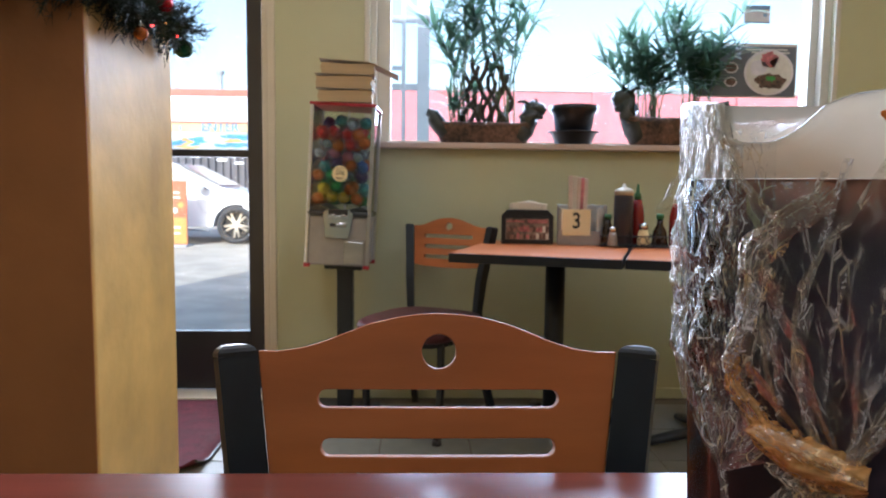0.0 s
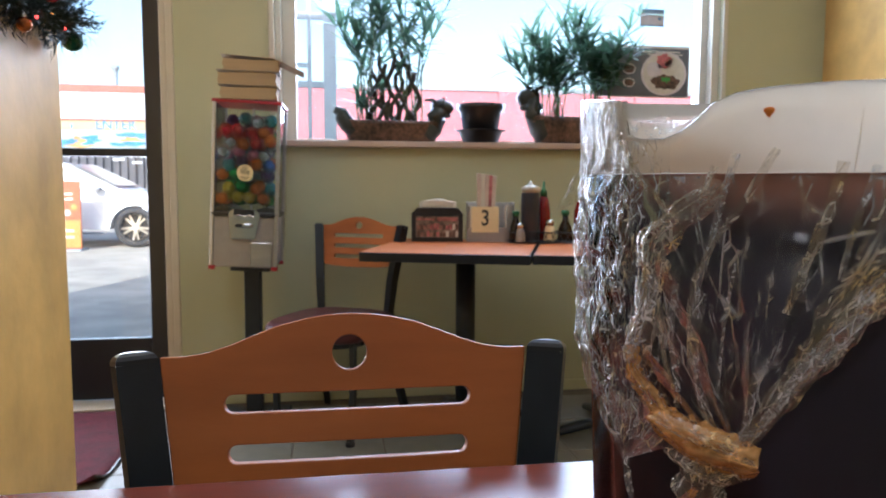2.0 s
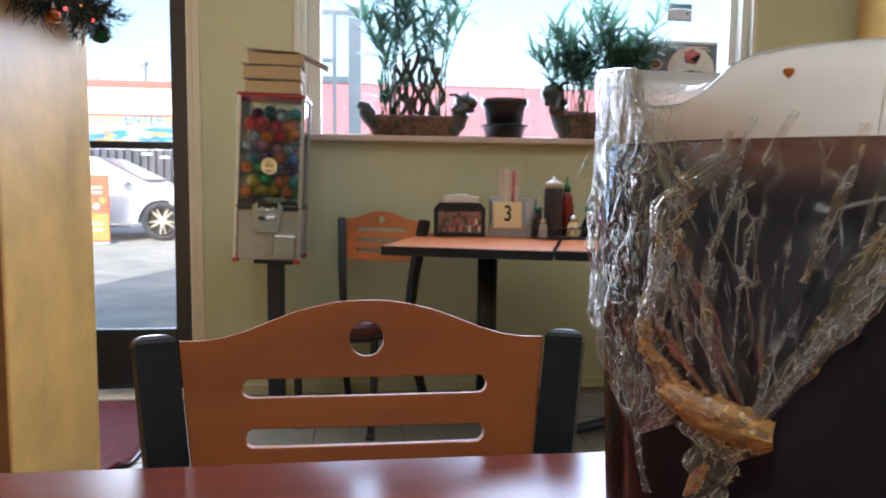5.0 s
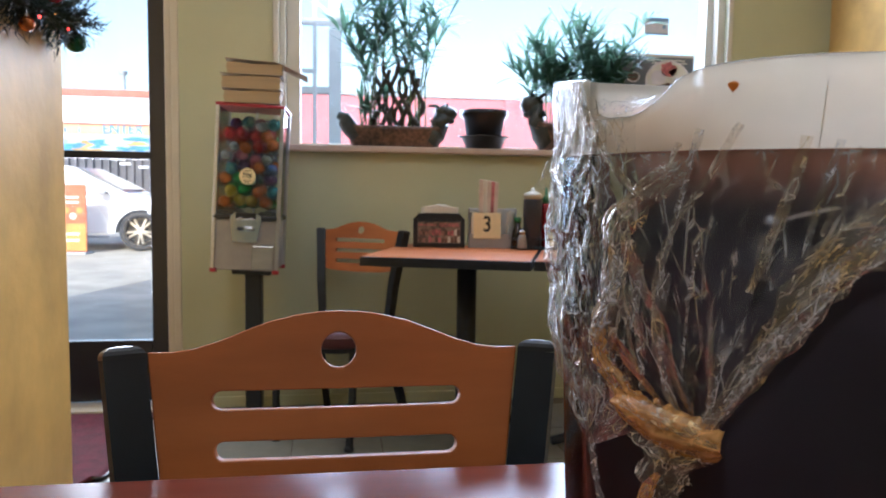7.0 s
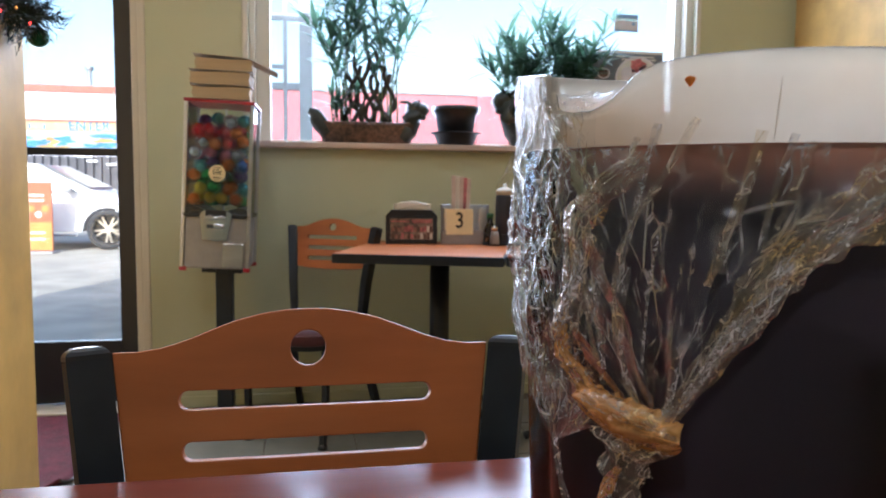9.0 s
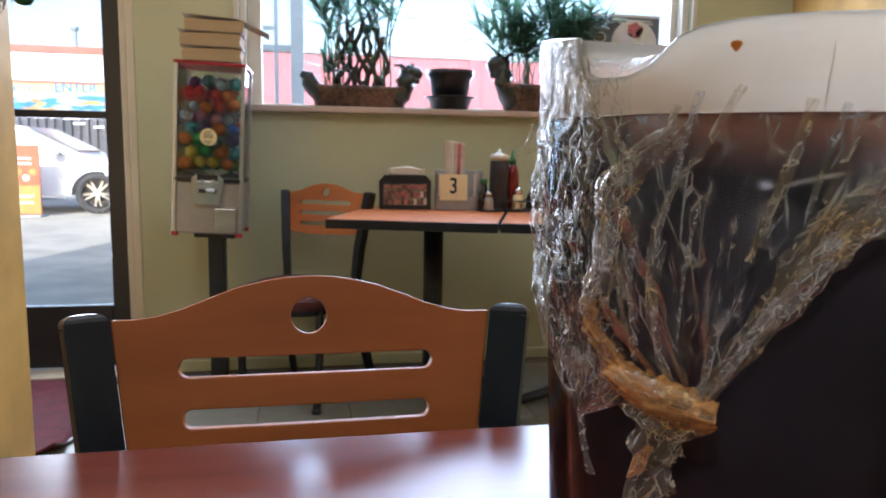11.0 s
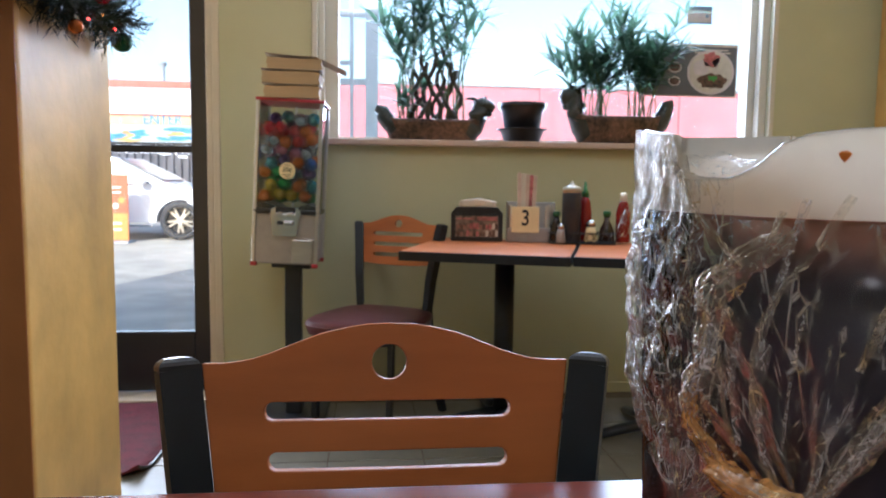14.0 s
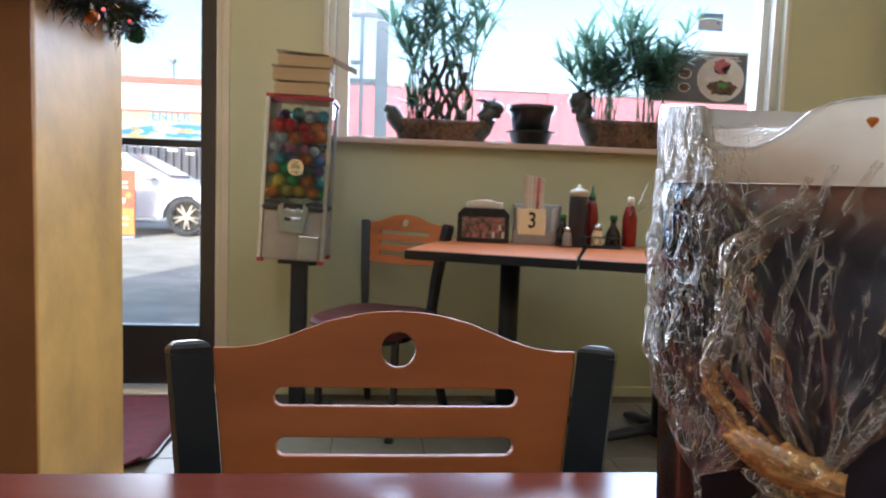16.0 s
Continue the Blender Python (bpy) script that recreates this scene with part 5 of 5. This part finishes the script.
# single folds that fan out of the knot
for k, (points, w, mt) in enumerate((
        (((229.4, 1.0015), (222.8, 0.9850), (217.7, 0.9745), (214.0, 0.9630), (212.6, 0.9480), (215.0, 0.9300)), 0.0011, "film_tan"),
        (((222.0, 1.0005), (218.8, 0.9840), (217.0, 0.9730), (215.2, 0.9640), (214.0, 0.9520)), 0.0012, "film_thick"),
        (((222.8, 0.9720), (220.5, 0.9520), (219.4, 0.9300)), 0.0006, "film_thick"),
        (((215.4, 0.9600), (213.8, 0.9460), (214.4, 0.9340), (218.8, 0.9180)), 0.0021, "film_thick"),
        (((209.6, 0.9620), (208.4, 0.9460), (210.4, 0.9280)), 0.0012, "film_thick"),
        (((240.4, 0.9980), (238.4, 0.9840), (235.2, 0.9700), (232.0, 0.9560)), 0.0015, "film_tan"),
        (((246.0, 0.9970), (242.8, 0.9800), (241.0, 0.9660)), 0.0010, "film_thick"),
        (((249.4, 0.9950), (246.0, 0.9820), (243.6, 0.9720)), 0.0008, "film_tan"),
        (((193.0, 1.0080), (199.0, 0.9950), (205.7, 0.9865), (210.4, 0.9815)), 0.0015, "film_tan"),
        (((217.8, 0.9970), (216.4, 0.9910), (218.2, 0.9850)), 0.0010, "film_thick"),
        (((227.0, 0.9380), (226.0, 0.9280), (224.6, 0.9170)), 0.0014, "film_thick"),
        (((206.0, 0.9500), (206.6, 0.9380), (210.4, 0.9230)), 0.0010, "film_tan"),
        (((222.5, 0.9400), (221.5, 0.9300), (221.0, 0.9190)), 0.0018, "film"))):
    band([(d, z, 1.0 - 0.3 * q / len(points)) for q, (d, z) in enumerate(points)], w, 2, mt, 200 + k, 60, 8, 0.0005, 0.0026)
# skirt below the bunched side, drawn together at its foot
for seed, lift in ((1, 0.0014), (4, 0.0028)):
    grid = []
    for i in range(91):
        a = math.radians(28 + 118 * i / 90)
        row = []
        for j in range(31):
            r = 0.023 * j / 30 * (1 + 0.18 * noise.noise((a * 3, seed, 0)))
            h = 0.0024 * abs(noise.noise((a * 4.5, r * 40, seed))) * min(1, r / 0.006)
            row.append((on_film(193.5 * 0.0014 + r * math.cos(a), 0.8985 + r * math.sin(a), lift + h), a * 16 + 30 * seed, r * 1000 * 0.35))
        grid.append(row)
    woven(grid, "film_skirt", "film_side")
band([(193.2, 0.9010, 0.8), (194.0, 0.8960, 1.0), (195.5, 0.8890, 0.9), (198.0, 0.8810, 0.9)], 0.0020, 3, "film_thick", 82, 40, 12, lift=0.0022)
# knot wound across, and its hanging tail
band([(205, 0.9190, 0.6), (209, 0.9165, 1.0), (214, 0.9140, 1.2), (219, 0.9128, 1.3), (224, 0.9118, 1.1), (228.6, 0.9120, 0.7)], 0.0056, 3, "film_amber", 12, 80, 36, 0.0009, 0.0022, 0.0060, "film_knot")
band([(208, 0.9200, 0.6), (213, 0.9185, 0.9), (219, 0.9168, 0.9), (225, 0.9160, 0.6)], 0.0034, 3, "film_tan", 14, 60, 20, 0.0010, 0.0070, 0.0020, "film_knot")
band([(209, 0.9100, 0.6), (214, 0.9068, 1.0), (220, 0.9055, 1.0), (226, 0.9085, 0.5)], 0.0040, 4, "film_tan", 13, 60, 30, 0.0014, 0.0022, 0.0045, "film_knot")
band([(219, 0.9080, 1.0), (216, 0.9010, 1.15), (214.3, 0.8920, 1.1), (212.5, 0.8800, 1.0), (210, 0.8670, 0.9), (209, 0.8500, 0.8), (210, 0.8350, 0.5)], 0.0070, 5, "film_tan", 91, 110, 32, 0.0022, 0.0020, 0.0040, "film_tail")
band([(217, 0.9015, 0.4), (214.5, 0.8955, 1.0), (212.0, 0.8890, 0.3)], 0.0020, 2, "film_amber", 95, 30, 12, 0.0008, 0.0085, 0, "film_tail")
# loose flap of film beside the spout
woven([[(pit(math.radians(158 - 3 * i / 12), 0.985 + 0.013 * j / 12 - 0.004 * i / 12, 0.002 + 0.011 * i / 12 * (1 - 0.6 * j / 12) + 0.0008 * noise.noise((i * 0.4, j * 0.4, 1))), i, j) for j in range(13)] for i in range(13)], "film_flap", "film_side")


# ---- garland on the pillar ----
M["needle"] = mat("dark_pine_needle", (0.012, 0.030, 0.016), 0.5, vary=0.4, scale=30)
M["bauble_green"] = mat("green_bauble", (0.03, 0.13, 0.07), 0.12, 0.6, vary=0.1)
M["bauble_red"] = mat("red_bauble", (0.45, 0.01, 0.02), 0.12, 0.5, vary=0.1)
M["bauble_gold"] = mat("copper_bauble", (0.45, 0.13, 0.03), 0.15, 0.7, vary=0.1)
M["bulb_red"] = glow("red_bulb", (1.0, 0.05, 0.03), 2.5)
M["bulb_amber"] = glow("amber_bulb", (1.0, 0.35, 0.05), 2.5)
gar = thing("pine_garland", "dark green artificial pine garland with baubles and lights", "garland")
spine = [(-1.02, 1.53, 1.395), (-0.80, 1.535, 1.385), (-0.60, 1.535, 1.395), (-0.42, 1.545, 1.40), (-0.335, 1.60, 1.385), (-0.315, 1.72, 1.37), (-0.312, 1.83, 1.375), (-0.312, 1.94, 1.385), (-0.31, 2.02, 1.385)]
bm = bmesh.new()
tube(bm, spine, 0.020, 8)
part("core", bm, M["needle"], gar)
rg = random.Random(77)
bm = bmesh.new()
for k in range(900):
    f = rg.random() * (len(spine) - 1.001)
    i = int(f)
    p = Vector(spine[i]).lerp(Vector(spine[i + 1]), f - i)
    dirn = Vector((rg.gauss(0, 1), rg.gauss(0, 1), rg.gauss(-0.05, 1))).normalized()
    lng = rg.uniform(0.04, 0.095)
    for q in range(20):
        g = rg.random()
        b0 = p + dirn * lng * g
        nd2 = (dirn * 0.9 + Vector((rg.gauss(0, 1), rg.gauss(0, 1), rg.gauss(0, 1))) * 0.55).normalized()
        e0 = b0 + nd2 * rg.uniform(0.018, 0.034)
        w = nd2.cross(Vector((rg.random(), rg.random(), rg.random()))).normalized() * 0.0013
        if min(b0.x + 1.0, -0.362 - b0.x, b0.y - 1.59, 2.10 - b0.y) > 0.002:
            continue
        bm.faces.new([bm.verts.new(b0 - w), bm.verts.new(b0 + w), bm.verts.new(e0)])
part("needles", bm, M["needle"], gar, "dense dark green needles")
for x, y, z, r, mt in ((-0.308, 2.03, 1.338, 0.025, "bauble_green"), (-0.285, 1.83, 1.405, 0.020, "bauble_red"), (-0.55, 1.49, 1.36, 0.024, "bauble_red"), (-0.30, 1.72, 1.315, 0.016, "bauble_gold"), (-0.8, 1.49, 1.35, 0.022, "bauble_gold")):
    bm = bmesh.new()
    bmesh.ops.create_uvsphere(bm, u_segments=20, v_segments=12, radius=r, matrix=Matrix.Translation((x, y, z)))
    b = part("bauble", bm, M[mt], gar, "shiny round bauble", True)
    part("hanger", lathe([(0.005, r - 0.001), (0.005, r + 0.006), (0.002, r + 0.012)], 8, None, (x, y, z)), M["chrome"], b)
for k in range(8):
    f = (k + 0.4) / 8 * (len(spine) - 1)
    i = int(f)
    p = Vector(spine[i]).lerp(Vector(spine[i + 1]), f - i) + Vector((rg.uniform(0.0, 0.04), rg.uniform(-0.04, 0.0), rg.uniform(-0.045, 0.03)))
    bm = bmesh.new()
    bmesh.ops.create_icosphere(bm, subdivisions=2, radius=0.0035, matrix=Matrix.Translation(p))
    part("light_bulb", bm, M["bulb_red"] if k % 2 else M["bulb_amber"], gar, "small glowing bulb", True)


# ---- across the street ----
M["red_wall"] = mat("red_painted_wall", (0.52, 0.17, 0.19), 0.8, vary=0.15, scale=0.8)
M["white_band"] = mat("white_fascia_panel", (0.66, 0.68, 0.70), 0.6, vary=0.04, scale=1)
M["fascia_red"] = mat("rust_red_fascia", (0.40, 0.13, 0.09), 0.7, vary=0.15, scale=2)
M["sign_yellow"] = mat("faded_yellow_board", (0.44, 0.36, 0.20), 0.7, vary=0.12, scale=2)
M["mural_pale"] = mat("mural_ground", (0.36, 0.42, 0.44), 0.7, vary=0.15, scale=2)
M["mural_blue"] = mat("mural_blue_paint", (0.06, 0.24, 0.50), 0.7, vary=0.3, scale=3)
M["mural_gold"] = mat("mural_ochre_paint", (0.50, 0.32, 0.10), 0.7, vary=0.3, scale=3)
M["fence_dark"] = mat("dark_corrugated_metal", (0.085, 0.085, 0.10), 0.6, vary=0.3, scale=2)
M["grey_post"] = mat("grey_galvanised_post", (0.32, 0.35, 0.38), 0.5, 0.3, vary=0.15, scale=6)
GY = -0.08
YB = 25.0
shop = thing("street_building", "low building with white fascia, painted mural and red wall", "building", m=pose(0, YB, GY))
part("wall", boxed(-40, 0.2, 0, 0.2, 9, 4.16), M["fence_dark"], shop)
part("wall", boxed(0.2, 0.2, 0, 60, 9, 3.6), M["red_wall"], shop, "faded red side wall")
part("parapet", boxed(-40, -0.05, 3.955, 0.2, 0.1995, 4.19, 0.03), M["fascia_red"], shop, "rust red parapet")
part("fascia", boxed(-40, -0.02, 3.12, 0.2, 0.1995, 3.95), M["white_band"], shop, "white fascia panel")
part("fascia_trim", boxed(-40, -0.04, 3.06, 0.2, 0.1995, 3.115), M["fascia_red"], shop)
sb = part("sign_board", boxed(-40, 0.0, 2.77, 0.2, 0.1995, 3.055), M["sign_yellow"], shop, "faded yellow sign board")
words("lettering", "ENTER", 0.42, pose(-6.45, -0.006, 2.925, 90, 0, 0), M["mural_blue"], sb, 0.004)
rg = random.Random(12)
for k in range(24):
    x = -12 + k * 0.42
    if not -7.5 < x < -5.4:
        part("sign_mark", boxed(x, -0.012, 2.80, x + 0.05, -0.001, 2.83 + rg.uniform(0.03, 0.2)), M["mural_blue"], sb)
mu = part("mural", boxed(-40, 0.02, 2.20, 0.2, 0.1995, 2.765), M["mural_pale"], shop, "blue and ochre painted mural")
for k in range(46):
    x, z = rg.uniform(-11.5, -3.5), rg.uniform(2.24, 2.58)
    w, h = rg.uniform(0.15, 0.5), rg.uniform(0.08, 0.22)
    vs = [(x + w * math.cos(a) * (1 + 0.4 * math.sin(3 * a + k)), z + 0.05 + 0.6 * h * math.sin(a) * (1 + 0.3 * math.cos(2 * a + k))) for a in (2 * math.pi * i / 14 for i in range(14))]
    part("painted_shape", prism(vs, [], 0.016 - 0.0002 * k, 0.0195), M["mural_gold" if k % 5 == 0 else "mural_blue"], mu)
for k in range(60):
    x = -16 + k * 0.25
    part("corrugation", boxed(x, 0.10, 0, x + 0.10, 0.1995, 2.195, 0.02, 1), M["fence_dark"], shop)
for x, z, w in ((-6.9, 1.95, 0.5), (-6.6, 1.80, 0.35), (-6.3, 2.02, 0.22), (-6.0, 1.70, 0.3)):
    part("paint_tag", boxed(x, 0.09, z, x + w, 0.0995, z + 0.07), M["white_band"], shop)
vent = part("roof_vent", lathe([(0.07, 4.1), (0.07, 4.85), (0.13, 4.85), (0.13, 4.97)], 12, None, (-6.72, 1.2, 0)), M["grey_post"], shop)
for x, w in ((-9.6, 0.7), (-8.6, 0.4), (20.0, 3.0)):
    part("roof_unit", boxed(x, 1, 4.1, x + w, 2.5, 4.38, 0.04), M["grey_post"], shop)

# lot wall seen through the window, faded red
lw = thing("lot_wall", "long faded red masonry wall across the lot", "wall", m=pose(0, 21.0, GY))
part("wall", boxed(-1.3, 0, 0, 70, 0.25, 3.75), M["red_wall"], lw)
part("coping", boxed(-1.3, -0.06, 3.755, 70, 0.31, 3.86, 0.02), M["mural_pale"], lw)
for k in range(8):
    part("pilaster", boxed(1.0 + 4.2 * k, -0.10, 0, 1.35 + 4.2 * k, -0.001, 3.75, 0.01), M["red_wall"], lw)


# ---- cars ----
def saloon_car(m, label, shade):
    c = thing("parked_car", label, "car", "parked cars", m)
    prof = [(-2.30, 0.38), (-2.34, 0.62), (-2.25, 0.92), (-1.75, 1.00), (-1.05, 1.36), (-0.35, 1.45), (0.30, 1.40), (1.15, 0.98), (1.75, 0.86), (2.18, 0.70), (2.30, 0.48), (2.24, 0.26)]
    low = [(2.24, 0.22)] + [(1.42 + 0.40 * math.cos(math.pi * i / 10), 0.30 + 0.40 * math.sin(math.pi * i / 10)) for i in range(11)] + [(-1.42 + 0.40 * math.cos(math.pi * i / 10), 0.30 + 0.40 * math.sin(math.pi * i / 10)) for i in range(11)] + [(-2.25, 0.25)]
    bm = prism(prof + low, [], -0.90, 0.90)
    bmesh.ops.subdivide_edges(bm, edges=[e for e in bm.edges if abs(e.verts[0].co.y - e.verts[1].co.y) > 1], cuts=6)
    for v in bm.verts:
        t = max(0, (v.co.z - 0.75) / 0.7)
        v.co.y *= 1 - 0.22 * t
        v.co.x += -0.12 * (abs(v.co.y) / 0.9) ** 3 * (1 if v.co.x > 0 else -1) * (1 if abs(v.co.x) > 1.6 else 0)
    b = part("body", bm, shade, c, "white painted bodywork")
    bev = b.modifiers.new("bevel", "BEVEL")
    bev.width, bev.segments, bev.limit_method, bev.angle_limit = 0.04, 3, "ANGLE", radians(40)
    for sy in (-1, 1):
        def side(pts, name, mt, label=""):
            bm = bmesh.new()
            vs = []
            for x, z in pts:
                t = max(0, (z - 0.75) / 0.7)
                vs.append(bm.verts.new((x, sy * (0.908 * (1 - 0.22 * t)), z)))
            fc = bm.faces.new(vs)
            out = bmesh.ops.extrude_face_region(bm, geom=[fc])
            bmesh.ops.translate(bm, verts=[v for v in out["geom"] if isinstance(v, bmesh.types.BMVert)], vec=(0, -sy * 0.02, 0))
            return part(name, bm, mt, c, label)
        side([(-1.45, 0.98), (-0.98, 1.28), (-0.36, 1.37), (-0.20, 1.37), (-0.20, 0.95)], "side_window", M["car_glass"], "dark tinted glass")
        side([(-0.14, 0.95), (-0.14, 1.37), (0.26, 1.33), (1.00, 0.96)], "side_window", M["car_glass"], "dark tinted glass")
        bm = bmesh.new()
        bmesh.ops.create_icosphere(bm, subdivisions=2, radius=1, matrix=Matrix.Translation((0.82, sy * 1.00, 1.00)) @ Matrix.Diagonal((0.09, 0.12, 0.075, 1)))
        part("mirror", bm, shade, c, "", True)
        part("door_seam", boxed(-0.172, sy * 0.905 - 0.004, 0.36, -0.164, sy * 0.905 + 0.004, 0.76), M["car_glass"], c)
        part("sill_trim", boxed(-0.95, sy * 0.895 - 0.015, 0.225, 0.95, sy * 0.895 + 0.015, 0.265, 0.01), M["grey_post"], c)
        for wx in (-1.42, 1.42):
            w = bmesh.new()
            prof_t = [(0.23, -0.10), (0.315, -0.10), (0.335, -0.07), (0.335, 0.07), (0.315, 0.10), (0.23, 0.10)]
            lathe(prof_t + [prof_t[0]], 36, w, cap=False)
            mw = Matrix.Translation((wx, sy * 0.82, 0.335)) @ pose(0, 0, 0, 90, 0, 0)
            w.transform(mw)
            wheel = part("wheel", w, M["tyre"], c, "black tyre", True)
            r = bmesh.new()
            lathe([(0.232, -0.085), (0.232, 0.085)], 36, r, cap=False)
            for k in range(10):
                a = 2 * math.pi * k / 10 + (0.12 if k % 2 else -0.12)
                tube(r, [(0.04 * math.cos(a), 0.04 * math.sin(a), -0.0), (0.225 * math.cos(a * 1.0), 0.225 * math.sin(a), 0.0)], [0.022, 0.016], 6)
            lathe([(0.055, -0.03), (0.055, 0.03)], 16, r)
            r.transform(Matrix.Translation((wx, sy * 0.87, 0.335)) @ pose(0, 0, 0, 90, 0, 0))
            part("rim", r, M["alloy"], wheel, "spoked alloy rim")
            dk = lathe([(0.22, -0.01), (0.22, 0.01)], 24)
            dk.transform(Matrix.Translation((wx, sy * 0.80, 0.335)) @ pose(0, 0, 0, 90, 0, 0))
            part("brake_disc", dk, M["plastic_black"], wheel)
    bm = bmesh.new()
    vs = [bm.verts.new(p) for p in ((1.10, -0.70, 1.012), (1.10, 0.70, 1.012), (0.38, 0.62, 1.375), (0.38, -0.62, 1.375))]
    fc = bm.faces.new(vs)
    out = bmesh.ops.extrude_face_region(bm, geom=[fc])
    bmesh.ops.translate(bm, verts=[v for v in out["geom"] if isinstance(v, bmesh.types.BMVert)], vec=(0.012, 0, 0.022))
    part("windscreen", bm, M["car_glass"], c)
    return c


car1 = saloon_car(pose(-4.32, 13.75, GY), "white saloon car parked across the street", M["car"])
copy_thing(car1, pose(0.66, 6.6, GY, 0, 0, -90))["label"] = "white saloon car parked nose-in outside the shop window"

# ---- pavement sign ----
M["sign_orange"] = mat("orange_sign_print", (0.45, 0.10, 0.03), 0.5, vary=0.2, scale=3)
M["sign_gold"] = mat("yellow_sign_print", (0.48, 0.25, 0.04), 0.5, vary=0.2, scale=3)
sg = thing("pavement_sign", "orange and yellow advertising board standing on the lot", "sign board", m=pose(-3.93, 12.3, GY))
part("board", boxed(-0.36, 0, 0.03, 0.36, 0.03, 1.10, 0.008), M["sign_orange"], sg)
part("lower_print", boxed(-0.35, -0.006, 0.05, 0.35, -0.001, 0.48), M["sign_gold"], sg)
part("foot", boxed(-0.40, -0.18, 0, 0.40, 0.22, 0.03, 0.008), M["grey_post"], sg)
for k in range(6):
    dsc = disc(-0.24 + 0.1 * k, 0.60 + 0.09 * (k % 2), 0.05, 0.05, -0.004)
    part("print_spot", dsc, M["sign_gold" if k % 2 else "print_pale"], sg)
for z in (0.80, 0.88, 0.30, 0.20):
    part("print_bar", boxed(-0.25, -0.010, z, 0.25, -0.0065, z + 0.035), M["print_pale"], sg)

M["pale_steel"] = mat("pale_painted_steel", (0.62, 0.66, 0.70), 0.5, vary=0.1, scale=6)
# ---- metal gate frame just outside the window ----
gt = thing("gate_frame", "grey steel gate frame and post outside the window", "gate", m=pose(0, 5.2, GY))
for nm, bx in (("post", (0.285, -0.045, 0, 0.372, 0.045, 3.4)), ("upright", (0.177, -0.015, 0, 0.205, 0.015, 3.1)), ("rail", (0.10, -0.012, 2.18, 0.284, 0.012, 2.225)), ("rail", (0.10, -0.012, 1.725, 0.284, 0.012, 1.77)), ("rail", (-0.35, -0.012, 1.86, 0.176, 0.012, 1.89))):
    part(nm, boxed(*bx, 0.004), M["pale_steel"], gt)
bm = bmesh.new()
tube(bm, [(0.03, 0, 2.50), (0.16, 0, 2.36), (0.29, 0, 2.26)], 0.016, 6)
part("brace", bm, M["pale_steel"], gt)

# ---- lines and patches on the asphalt ----
M["line_paint"] = mat("worn_line_paint", (0.55, 0.52, 0.45), 0.8, vary=0.4, scale=6)
for x in (-8.2, -5.2, -2.2, 0.8, 3.8):
    tagged(part("parking_line", boxed(x, 15.2, GY, x + 0.1, 20.0, GY + 0.004), M["line_paint"]), "worn pale parking line painted on asphalt", "line", "parking lines", "structure")

# ---- floor tiles ----
P = 0.343
rg = random.Random(3)
shape = bpy.data.meshes.new("tile")
bm = boxed(0.003, 0.003, -0.006, P - 0.003, P - 0.003, 0.0, 0.0015, 1)
bm.to_mesh(shape)
bm.free()
shape.materials.append(M["tile"])
rest = bmesh.new()
for i in range(-11, 9):
    for j in range(-18, 3):
        x, y = 0.168 + i * P, 2.62 + j * P
        if x < LEFT or x + P > RIGHT + 0.1 or y < BACK or y + P > WALL + 0.12:
            continue
        if -1.6 < x < 1.7 and 1.4 < y:
            o = new("tile", shape)
            o.parent = floor
            o.location = (x, y, rg.uniform(-0.0006, 0.0003))
        else:
            box(rest, x + 0.003, y + 0.003, -0.006, x + P - 0.003, y + P - 0.003, -0.0003)
tagged(part("tiles", rest, M["tile"], floor), kind="stuff")
